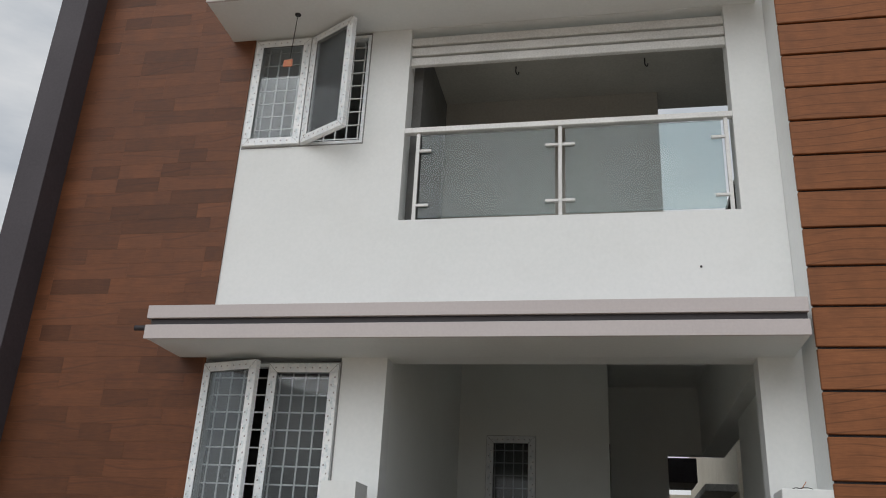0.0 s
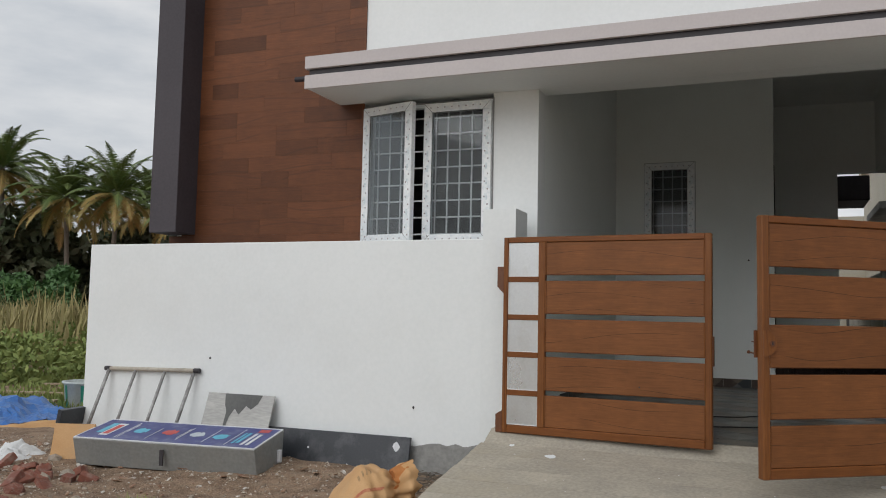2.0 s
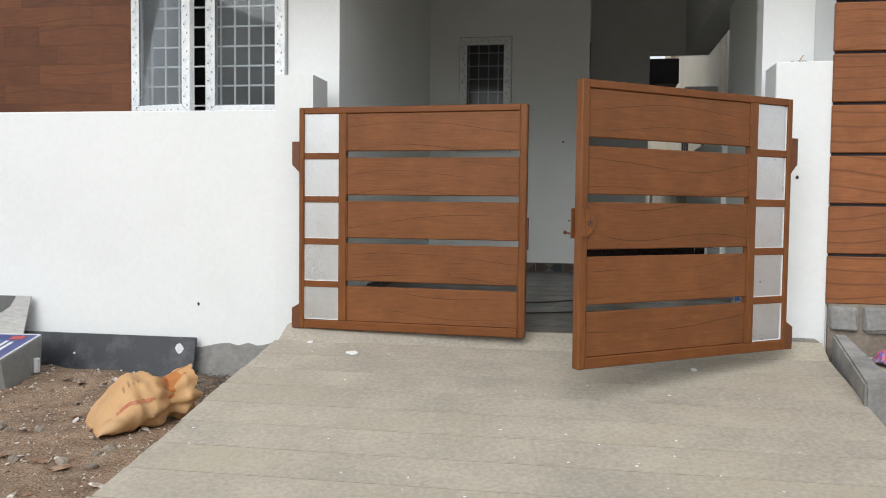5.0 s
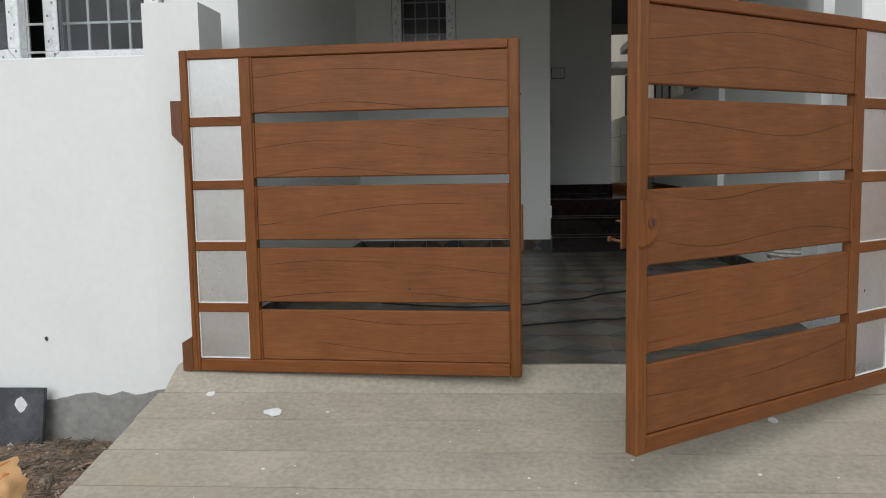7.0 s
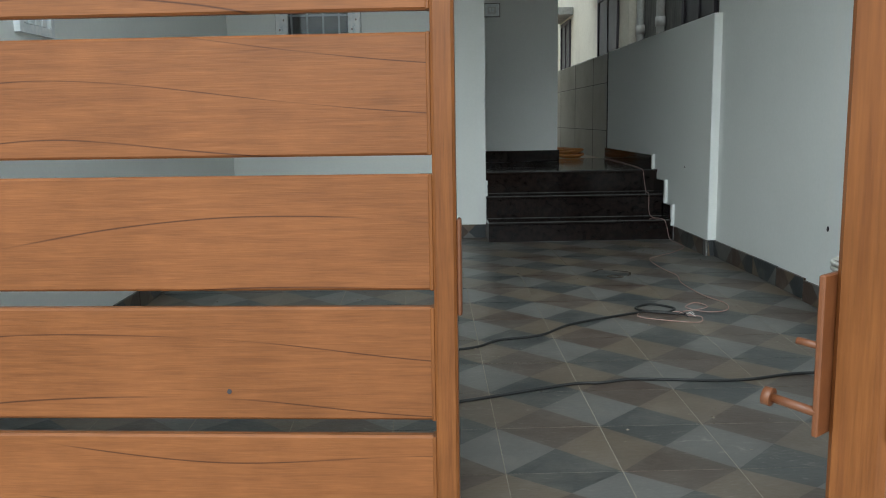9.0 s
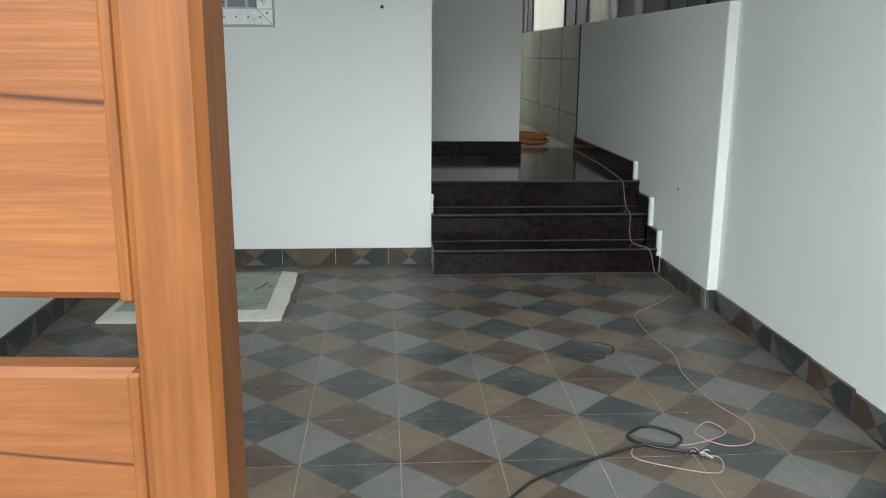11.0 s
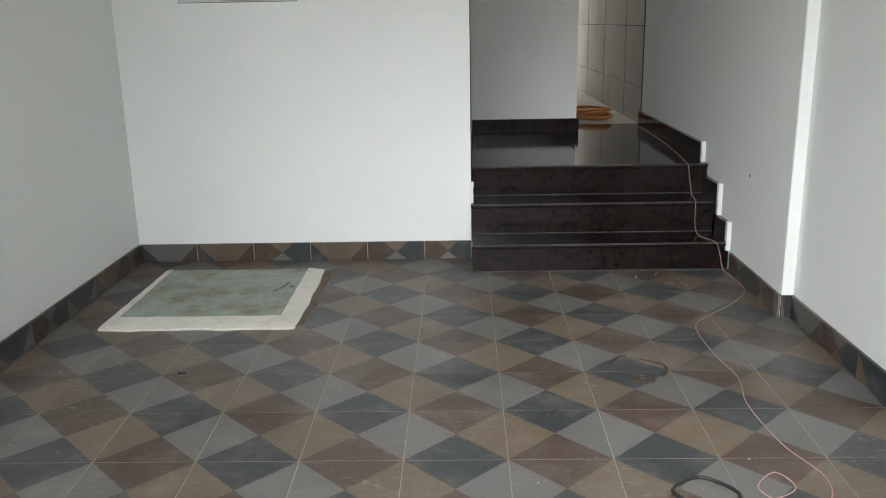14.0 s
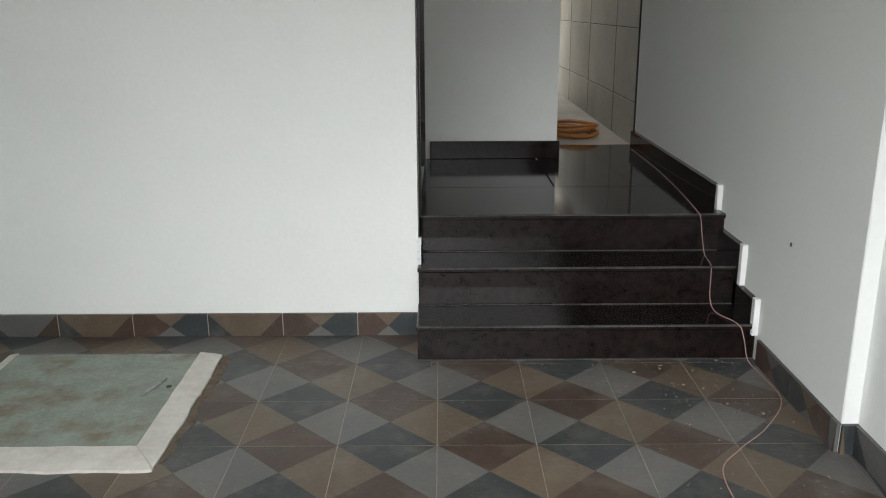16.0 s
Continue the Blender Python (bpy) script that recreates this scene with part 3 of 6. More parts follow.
M["timber"] = mat("timber", (0.42, 0.34, 0.23), 0.85, color2=(0.33, 0.25, 0.16), scale=4, fine=40, stretch=(0.2, 1, 1))
M["tub_plastic"] = mat("tub_plastic", (0.55, 0.60, 0.58), 0.45, dirt=(0.35, 0.33, 0.28), dirt_amount=0.5)
M["tub_green"] = mat("tub_green", (0.02, 0.22, 0.15), 0.45)

RAMP0, RAMP_Z, RAMP_S = -4.05, -0.155, 0.15
ROAD_Z = -0.60


def ramp_z(y):
    return max(RAMP_Z + RAMP_S * (y - RAMP0), ROAD_Z - 0.002)


def soil_z(x, y):
    far = min(max((-y - 4.2) / 3.0, 0), 1)
    base = GROUND - 0.02 - 0.17 * far * far
    near = math.exp(-((x + 4) ** 2 + (y + 4) ** 2) / 60.0)
    z = base + near * (0.05 * noise.noise((x * 0.9, y * 0.9, 3.1)) + 0.025 * noise.noise((x * 4, y * 4, 7.7)) + 0.012 * noise.noise((x * 11, y * 11, 1.2)))
    if -2.15 < x < 1.6 and y < -3.7:
        z = min(z, ramp_z(y) - 0.05)
    if y < -7.2:
        z = min(z, ROAD_Z - 0.06)
    return z


def spaced(lo, hi, step, ends):
    mid = list(np.arange(lo, hi + 1e-6, step))
    left, right, d = [], [], step
    a, b = lo, hi
    while a > -ends:
        d *= 1.35
        a -= d
        b += d
        left.append(a)
        right.append(b)
    return left[::-1] + mid + right


xs, ys = spaced(-9.0, 2.6, 0.1, 600), spaced(-7.6, -1.5, 0.1, 600)
verts = [(x, y, soil_z(x, y)) for y in ys for x in xs]
W = len(xs)
faces = [(j * W + i, j * W + i + 1, (j + 1) * W + i + 1, (j + 1) * W + i) for j in range(len(ys) - 1) for i in range(W - 1)]
me = bpy.data.meshes.new("ground")
me.from_pydata(verts, [], faces)
me.materials.append(M["soil"])
for p in me.polygons:
    p.use_smooth = True
tagged(new("ground", me), "bare brown soil plot with grit and small rubble", "ground", kind="structure")

# scored concrete ramp: one slab between each pair of grooves
ramp = tagged(new("ramp"), "grey scored concrete driveway ramp up to the gate", "ramp", kind="structure")
line_ys = [EDGE, -4.10] + [-4.10 - 0.262 * k for k in range(1, 14)]
rng = random.Random(4)
for k, (a, b) in enumerate(zip(line_ys, line_ys[1:])):
    bm = bmesh.new()
    x0, x1 = -1.975 + rng.uniform(-0.012, 0.012), 1.415
    if k == 0:
        x0 = -1.965
    n = 14
    top0, top1 = [], []
    for i in range(n + 1):
        x = x0 + (x1 - x0) * i / n
        w = 0.006 * noise.noise((x * 1.5, a * 3, 0))
        w2 = 0.006 * noise.noise((x * 1.5, b * 3, 0))
        za = -0.080 if k == 0 else ramp_z(a)
        top0.append(bm.verts.new((x, a - (0.005 if k else 0) + w, za)))
        top1.append(bm.verts.new((x, b + 0.005 + w2, ramp_z(b))))
    d0 = [bm.verts.new((q.co.x, q.co.y, q.co.z - 0.3)) for q in top0]
    d1 = [bm.verts.new((q.co.x, q.co.y, q.co.z - 0.3)) for q in top1]
    for i in range(n):
        bm.faces.new((top1[i], top1[i + 1], top0[i + 1], top0[i]))
        bm.faces.new((top0[i], top0[i + 1], d0[i + 1], d0[i]))
        bm.faces.new((top1[i + 1], top1[i], d1[i], d1[i + 1]))
    bm.faces.new((top0[0], d0[0], d1[0], top1[0]))
    bm.faces.new((top0[n], top1[n], d1[n], d0[n]))
    part("slab", bm, "concrete", ramp)
bm = bmesh.new()
v = box(bm, -1.94, 1.405, line_ys[-1], EDGE - 0.01, -1.4, 0)
for q in v:
    if q.co.z > -0.5:
        q.co.z = RAMP_Z - 0.03 + RAMP_S * (q.co.y - RAMP0) - (0.15 if q.co.y < -5 else 0)
part("bed", bm, "dark_band", ramp)
part("slab", boxes((-1.965, -1.83, -3.919, -3.80, -0.5, -0.081)), "concrete", ramp)
bm = bmesh.new()
rng = random.Random(15)
for k in range(60):
    cx, cy, r = rng.uniform(-1.9, 1.3), rng.uniform(-6.4, -4.1), rng.uniform(0.003, 0.009)
    if k < 3:
        cx, cy, r = ((-1.74, -4.12, 0.03), (-1.41, -4.30, 0.045), (0.62, -4.35, 0.03))[k]
    bm.faces.new([bm.verts.new((cx + r * rng.uniform(0.5, 1.2) * math.cos(a), cy + r * rng.uniform(0.4, 1.0) * math.sin(a), ramp_z(cy + r * math.sin(a)) + 0.003)) for a in np.linspace(0, 2 * math.pi, 10)[:-1]])
part("paint_spots", bm, "white_paint", ramp, "dried white paint spots")
structure("road", boxes((-60, 60, -14.0, -7.42, -0.9, ROAD_Z)), "concrete", "plain grey concrete street in front of the plot", "road")

# bare cement foot of the compound wall, with a ragged upper edge
bm = bmesh.new()
prev = None
for i in range(121):
    x = -6.085 + (6.085 - 1.99) * i / 120
    h = -0.435 + 0.03 * noise.noise((x * 3, 0, 5)) + 0.02 * noise.noise((x * 12, 0, 9)) + (0.15 if x > -2.75 else 0) + max(0, (x + 2.6)) * 0.12
    cur = [bm.verts.new((x, -3.812, -0.75)), bm.verts.new((x, -3.812, h)), bm.verts.new((x, -3.80, h + 0.004))]
    if prev:
        bm.faces.new((prev[0], cur[0], cur[1], prev[1]))
        bm.faces.new((prev[1], cur[1], cur[2], prev[2]))
    prev = cur
structure("wall_foot", bm, "raw_cement", "bare grey cement foot of the compound wall", "trim")

# kerb planter beside the ramp with litter
kerb = thing("kerb", "low rough concrete kerb box below the plank wall", "kerb")
bm = bmesh.new()
v = box(bm, 1.395, 1.56, -4.80, -3.90, -0.5, -0.07)
for q in v:
    if q.co.z > -0.2:
        q.co.z = -0.026 if q.co.y > -4.2 else -0.150
        if q.co.x < 1.5 and q.co.y > -4.2:
            q.co.x += 0.085
    elif q.co.x < 1.5 and q.co.y > -4.2:
        q.co.x += 0.085
bmesh.ops.bevel(bm, geom=bm.edges[:], offset=0.012, segments=2, affect="EDGES")
part("side", bm, "raw_cement", kerb)
part("front", boxes((1.56, 4.0, -4.80, -4.66, -0.5, -0.152), bevel=0.01), "raw_cement", kerb)
structure("kerb_fill", boxes((1.50, 4.2, -4.70, -3.80, -0.6, -0.17)), "concrete", "cement bed inside the kerb", "ground")
plinth = thing("stone_plinth", "rough grey stone blocks under the plank wall", "plinth")
rng = random.Random(8)
x = 1.475
while x < 3.4:
    w = rng.uniform(0.16, 0.3)
    bm = boxes((0, w - 0.03, -0.05, 0.02, 0, 0.15), bevel=0.018)
    for q in bm.verts:
        q.co += Vector((rng.uniform(-0.008, 0.008), rng.uniform(-0.012, 0.008), rng.uniform(-0.008, 0.008)))
    part("stone", bm, "raw_cement", plinth, at=Matrix.Translation((x, -3.815, -0.015)))
    x += w
part("bedding", boxes((1.47, 3.6, -3.83, -3.796, -0.3, 0.15)), "rubble", plinth)

# ---- wood-look cladding ----
cladding = tagged(new("wood_cladding"), "brown wood-look tiles laid in staggered rows on the facade", "cladding", kind="structure")
rng = random.Random(21)
ROW = 0.148
pool = {}
for L in (0.3, 0.45, 0.6, 0.75, 0.9):
    pool[L] = mesh_of("cladding_tile", boxes((0, L - 0.0006, -0.012, 0, 0, ROW - 0.0006), bevel=0.0004), "wood_cladding")
for r in range(40):
    z = 1.18 + r * ROW
    x = -5.235 - rng.choice((0, 0.15, 0.3, 0.45))
    while x < -3.41 - 0.02:
        L = rng.choice((0.45, 0.6, 0.6, 0.75, 0.9, 0.3))
        if x + L > -3.412:
            L2 = -3.412 - x
            L = min((q for q in pool if q >= L2 - 1e-6), default=0.9)
            ob = new("tile", pool[L])
            ob.scale = (L2 / L, 1, 1)
        else:
            ob = new("tile", pool[L])
        ob.parent = cladding
        ob.location = (x, YF - 0.003, z)
        x += L
pool_plank = mesh_of("plank", boxes((0, 3.6, -0.030, 0, 0.008, 0.296), bevel=0.005), "plank_cladding")
planks = tagged(new("plank_cladding"), "brown wood-grain fibre planks with dark joints on the neighbouring wall", "cladding", kind="structure")
for k in range(24):
    ob = new("plank", pool_plank)
    ob.parent = planks
    ob.location = (1.455, -3.797, 0.143 + 0.3063 * k)
    ob.scale = (1, 1, 1.0)
# near-black sheet behind the gaps gives the joints their shadow as colour
part("joint_backing", boxes((1.466, 5.1, -3.799, -3.796, 0.145, 7.6)), "dark_band", planks, "near-black strip that paints in the joint shadows")

# ---- windows ----
window_count = [0]


def casement(x0, x1, z0, z1, leaves, y=YF, sash=0.078, label="white plastic casement window with film on its frames"):
    """A framed window in a wall that faces -y. leaves: (start, end, hinge side, opening angle) as shares of the width."""
    window_count[0] += 1
    w, h = x1 - x0, z1 - z0
    win = tagged(new("window_%d" % window_count[0]), label, "window", kind="structure")
    win.location = (x0, y, z0)
    fr = 0.03
    part("window_frame", boxes((0, w, 0.0, 0.06, 0, fr), (0, w, 0.0, 0.06, h - fr, h), (0, fr, 0.0, 0.06, fr, h - fr), (w - fr, w, 0.0, 0.06, fr, h - fr)), "upvc", win)
    part("reveal", boxes((-0.012, w + 0.012, -0.003, 0.003, -0.012, 0), (-0.012, w + 0.012, -0.003, 0.003, h, h + 0.012), (-0.012, 0, -0.003, 0.003, 0, h), (w, w + 0.012, -0.003, 0.003, 0, h)), "upvc_grey", win)
    for s, e, hinge, ang in leaves:
        lw = (e - s) * w - 0.006
        px = s * w + 0.003 if hinge == "L" else e * w - 0.003
        m = pose(px, -0.012, 0.006, 0, 0, -ang if hinge == "L" else ang)
        a, b = (0, lw) if hinge == "L" else (-lw, 0)
        hh = h - 0.012
        sash_ob = part("sash", boxes((a, b, -0.025, 0.03, 0, sash), (a, b, -0.025, 0.03, hh - sash, hh), (a, a + sash, -0.025, 0.03, sash, hh - sash), (b - sash, b, -0.025, 0.03, sash, hh - sash), bevel=0.004), "upvc", win, at=m)
        g = part("pane", boxes((a + sash - 0.004, b - sash + 0.004, -0.002, 0.004, sash - 0.004, hh - sash + 0.004)), "glass", sash_ob)
        g.visible_shadow = False
        bm = bmesh.new()
        for (u0, u1, v0, v1) in ((a + sash - 0.007, b - sash + 0.007, sash - 0.007, sash), (a + sash - 0.007, b - sash + 0.007, hh - sash, hh - sash + 0.007), (a + sash - 0.007, a + sash, sash, hh - sash), (b - sash, b - sash + 0.007, sash, hh - sash)):
            box(bm, u0, u1, -0.018, -0.004, v0, v1)
        part("gasket", bm, "dark_band", sash_ob)
        bm = bmesh.new()
        step = 0.065
        for i in range(1, int(hh / step)):
            for u in (a + sash * 0.5, b - sash * 0.5):
                for q in (-0.014, 0.014):
                    if (i + (q > 0)) % 2 == 0:
                        box(bm, u + q - 0.005, u + q + 0.005, -0.0265, -0.024, i * step - 0.006, i * step + 0.006)
        for i in range(1, int(lw / step)):
            for v_ in (sash * 0.5, hh - sash * 0.5):
                box(bm, a + i * step - 0.005, a + i * step + 0.005, -0.0265, -0.024, v_ - 0.005, v_ + 0.005)
        part("film_marks", bm, "film_mark", sash_ob, "small printed marks on the protective film")
        bm = bmesh.new()
        for (u, v_, du, dv) in ((a, 0, 1, 1), (b, 0, -1, 1), (a, hh, 1, -1), (b, hh, -1, -1)):
            q = 0.0025
            bm.faces.new([bm.verts.new(p) for p in ((u + du * 0.004, -0.0262, v_ + dv * (0.004 + q)), (u + du * (0.004 + q), -0.0262, v_ + dv * 0.004), (u + du * sash, -0.0262, v_ + dv * (sash - q)), (u + du * (sash - q), -0.0262, v_ + dv * sash))])
        part("mitre_seam", bm, "upvc_grey", sash_ob)
        bm = bmesh.new()
        for i in range(1, int(hh / 0.13)):
            for u in (a + sash * 0.5, b - sash * 0.5):
                box(bm, u - 0.011, u + 0.011, -0.0262, -0.024, i * 0.13 - 0.028, i * 0.13 + 0.028)
        part("film_print", bm, "film_tint", sash_ob, "pale blue-grey print on the film")
    for i in range(int((w - 0.06) / 0.1125)):
        gx = 0.092 + 0.1125 * i
        part("grill_bar", boxes((gx - 0.006, gx + 0.006, 0.10, 0.112, 0, h)), "grill", win)
    for i in range(int((h - 0.1) / 0.1475) + 1):
        gz = 0.10 + 0.1475 * i
        part("grill_bar", boxes((0, w, 0.092, 0.104, gz - 0.006, gz + 0.006)), "grill", win)
    return win


casement(-3.405, -2.19, 1.365, 2.60, ((0, 0.47, "L", 15), (0.485, 1.0, "R", 0)))
casement(-3.385, -2.195, 4.715, 5.925, ((0, 0.49, "L", 0), (0.5, 1.0, "L", 30)))
casement(-1.458, -0.866, 1.349, 2.641, ((0.0, 1.0, "L", 0),), y=0.275, sash=0.085, label="narrow white plastic window with a grill in the porch wall")
side_win = tagged(new("window_4"), "white louvred vent window on the porch side wall", "window", kind="structure")
side_win.location = (-1.80, -2.85, 1.17)
part("window_frame", boxes((-0.02, 0.022, 0, 0.27, 0, 0.03), (-0.02, 0.022, 0, 0.27, 0.13, 0.16), (-0.02, 0.022, 0, 0.03, 0.03, 0.13), (-0.02, 0.022, 0.24, 0.27, 0.03, 0.13)), "upvc", side_win)
for k in range(4):
    part("slat", boxes((-0.01, 0.014, 0.035 + k * 0.052, 0.075 + k * 0.052, 0.035, 0.125), bevel=0.003), "upvc", side_win)

# plain inner walls; the dimness behind the windows is in their dark colour
structure("wall_room", boxes((-5.25, -1.99, -0.6, -0.45, 0.3, 3.6), (-5.25, -1.8, -0.9, -0.75, 3.75, 6.05), (-3.0, -1.99, 1.6, 1.75, 0, 3.6), (-1.80, -1.70, -3.12, -0.9, 3.75, 6.05), (-1.99, 0.0, 1.97, 2.1, 0, 3.6)), "room_shade", "plain inner room walls, coloured dark for shade", "wall")
# balcony inside, with its shade carried by the darker plaster
structure("wall_balcony", boxes((-1.70, 0.60, -1.95, -1.8, 3.75, 6.05), (0.45, 0.60, -1.8, 2.5, 3.75, 6.05), (1.30, 1.46, -3.12, -2.72, 3.75, 6.05)), "shaded_plaster", "plastered balcony walls, coloured darker for shade", "wall")
structure("ceiling_balcony", boxes((-1.70, 0.60, -3.12, 0.2, 5.95, 6.045), (0.60, 1.46, -3.12, -1.6, 5.95, 6.045)), "shaded_plaster", "plain plastered balcony ceiling, coloured darker for shade", "ceiling")

# balcony rail with glass
railing = thing("balcony_railing", "white metal balcony railing with two clear glass panels", "railing")
part("top_rail", boxes((-1.80, 1.13, -3.33, -3.27, 4.795, 4.85), bevel=0.004), "rail_paint", railing)
for px in (-1.66, -0.36, 1.06):
    part("post", boxes((px - 0.016, px + 0.016, -3.315, -3.285, 3.905, 4.797)), "rail_paint", railing)
    for pz in (4.05, 4.60):
        for sgn in (-1, 1):
            if (px < -1.5 and sgn < 0) or (px > 1 and sgn > 0):
                continue
            part("clamp", boxes((px + sgn * 0.015 if sgn > 0 else px - 0.13, px + 0.13 if sgn > 0 else px - 0.015, -3.335, -3.312, pz - 0.013, pz + 0.013), bevel=0.003), "rail_paint", railing)
for a, b in ((-1.62, -0.405), (-0.315, 1.02)):
    g = part("glass_panel", boxes((a, b, -3.31, -3.298, 3.935, 4.77)), "balcony_glass", railing)
    g.visible_shadow = False
shutter = thing("balcony_blind", "white painted horizontal slats over the balcony opening", "blind")
for k in range(3):
    part("slat", boxes((-1.79, 1.12, -3.30, -3.25, 5.555 + k * 0.115, 5.645 + k * 0.115), bevel=0.006), "rail_paint", shutter)

# ---- gate leaves ----


def gate_leaf(length, height, side):
    """A leaf of 1.5 m: hinge at x = 0, along +x, faces -y. side: +1 hinge on the left, -1 mirrored."""
    leaf = thing("gate_leaf", "brown wood-grain steel gate leaf with silver squares, standing ajar", "gate", group="driveway gate leaves")
    f = lambda a, b: (a, b) if side > 0 else (-b, -a)
    xh, xs0, xm, xe = 0.036, 0.036 + 0.24, 0.036 + 0.24 + 0.052, length - 0.047
    t = 0.022
    part("stile", boxes((*f(0, xh), -t, t, 0, height), bevel=0.004), "gate_frame", leaf)
    part("stile", boxes((*f(xs0, xm), -t, t, 0.058, height - 0.04), bevel=0.003), "gate_frame", leaf)
    part("stile", boxes((*f(xe, length), -t - 0.004, t + 0.004, 0, height), bevel=0.006), "gate_frame", leaf)
    part("rail", boxes((*f(xh, xe), -t, t, height - 0.04, height), bevel=0.004), "gate_rail", leaf)
    part("rail", boxes((*f(xh, xe), -t, t, 0, 0.058), bevel=0.006), "gate_rail", leaf)
    gaps = [(c * height / 1.448, h) for c, h in ((0.305, 0.0175), (0.585, 0.018), (0.861, 0.019), (1.143, 0.021))]
    edges = [(0.058, 0)] + gaps + [(height - 0.04, 0)]
    for k in range(5):
        (c0, h0), (c1, h1) = edges[k], edges[k + 1]
        q0, q1 = c0 + (0.010 if k else 0.002), c1 - (0.030 if k < 4 else 0.002)
        part("square", boxes((*f(xh + 0.004, xs0 - 0.004), -0.006, 0.006, q0, q1)), "frosted_metal", leaf, "brushed silver metal panel")
        part("bead", boxes((*f(xh, xh + 0.006), -0.012, -0.006, q0, q1), (*f(xs0 - 0.006, xs0), -0.012, -0.006, q0, q1), (*f(xh + 0.006, xs0 - 0.006), -0.012, -0.006, q0, q0 + 0.005), bevel=0.001), "rail_paint", leaf, "thin white sealant bead")
        if k:
            part("cross_bar", boxes((*f(xh, xs0), -t + 0.004, t - 0.004, c0 - 0.030, c0 + 0.010), bevel=0.003), "gate_rail", leaf)
        part("board", boxes((*f(xm, xe), -0.013, 0.013, c0 + h0, c1 - h1), bevel=0.005), "gate_wood", leaf)
        part("edge_batten", boxes((*f(xm, xm + 0.009), -t + 0.003, t - 0.003, c0 + h0, c1 - h1), bevel=0.002), "gate_frame", leaf)
        part("edge_batten", boxes((*f(xe - 0.009, xe), -t + 0.003, t - 0.003, c0 + h0, c1 - h1), bevel=0.002), "gate_frame", leaf)
    # hinge brackets
    for bz, tall in ((height - 0.42, 0.2), (0.0, 0.16)):
        bm = bmesh.new()
        pts = [(0.0, 0.0), (-0.05 if side > 0 else 0.05, 0.0 if bz == 0 else 0.05), (-0.05 if side > 0 else 0.05, tall - (0.03 if bz == 0 else 0)), (0.0, tall)]
        fa = [bm.verts.new((x, -0.02, bz + z)) for x, z in pts]
        fb = [bm.verts.new((x, 0.02, bz + z)) for x, z in pts]
        bm.faces.new(fa)
        bm.faces.new(fb[::-1])
        for i in range(4):
            bm.faces.new((fa[i], fa[(i + 1) % 4], fb[(i + 1) % 4], fb[i]))
        part("hinge_bracket", bm, "gate_hardware", leaf)
    return leaf


def to_pose(hinge, free, z, side):
    d = Vector(free) - Vector(hinge)
    ang = math.degrees(math.atan2(d.y, d.x)) + (0 if side > 0 else 180)
    return pose(hinge[0], hinge[1], z, 0, 0, ang)


def lump_disc(x_, y_, z_, r):
    """A ragged little disc that faces -y."""
    bm = bmesh.new()
    bm.faces.new([bm.verts.new((x_ + r * (0.8 + 0.4 * noise.noise((k * 1.7, x_, z_))) * math.cos(k * 0.7), y_ - 0.0008, z_ + r * math.sin(k * 0.7))) for k in range(9)])
    return bm


left_leaf = gate_leaf(1.508, 1.448, 1)
left_leaf.matrix_basis = to_pose((-1.868, -3.955), (-0.368, -4.068), -0.095, 1)
right_leaf = gate_leaf(1.50, 1.44, -1)
right_leaf.matrix_basis = to_pose((1.141, -4.15), (-0.048, -5.068), -0.090, -1)
for leaf_, bx, bz in ((left_leaf, 1.02, 0.385), (right_leaf, -0.22, 0.40)):
    part("nail_hole", lump_disc(bx, -0.0135, bz, 0.006), "dark_band", leaf_, "dark nail hole")
# keep strip on the left leaf, latch on the right leaf
part("keep_plate", boxes((1.508, 1.518, -0.02, 0.02, 0.55, 0.75), bevel=0.003), "gate_hardware", left_leaf)
bm = bmesh.new()
n = 20
front = [bm.verts.new((-1.4985 + 0.082 * math.sin(math.pi * i / n), -0.036, 0.735 - 0.072 * math.cos(math.pi * i / n))) for i in range(n + 1)]
back = [bm.verts.new((q.co.x, -0.0265, q.co.z)) for q in front]
bm.faces.new(front)
bm.faces.new(back[::-1])
for i in range(n):
    bm.faces.new((front[i], front[i + 1], back[i + 1], back[i]))
bm.faces.new((front[n], front[0], back[0], back[n]))
latch = part("latch_plate", bm, "gate_frame", right_leaf, "half-round latch plate")
part("lock_disc", tube(bmesh.new(), [(-1.447, -0.036, 0.735), (-1.447, -0.040, 0.735)], 0.017, 18), "gate_hardware", latch)
part("lock_hole", boxes((-1.4505, -1.4435, -0.0415, -0.0395, 0.726, 0.744)), "dark_band", latch)
part("bolt_bracket", boxes((-1.516, -1.48, 0.0265, 0.0325, 0.655, 0.805), bevel=0.0015), "gate_hardware", right_leaf)
part("bolt", tube(bmesh.new(), [(-1.512, 0.03, 0.678), (-1.517, 0.072, 0.683)], 0.0045, 10), "gate_hardware", right_leaf)
part("bolt_head", tube(bmesh.new(), [(-1.517, 0.070, 0.683), (-1.518, 0.078, 0.684)], 0.009, 12), "gate_hardware", right_leaf)
part("bolt", tube(bmesh.new(), [(-1.512, 0.03, 0.74), (-1.515, 0.05, 0.742)], 0.0035, 10), "gate_hardware", right_leaf)

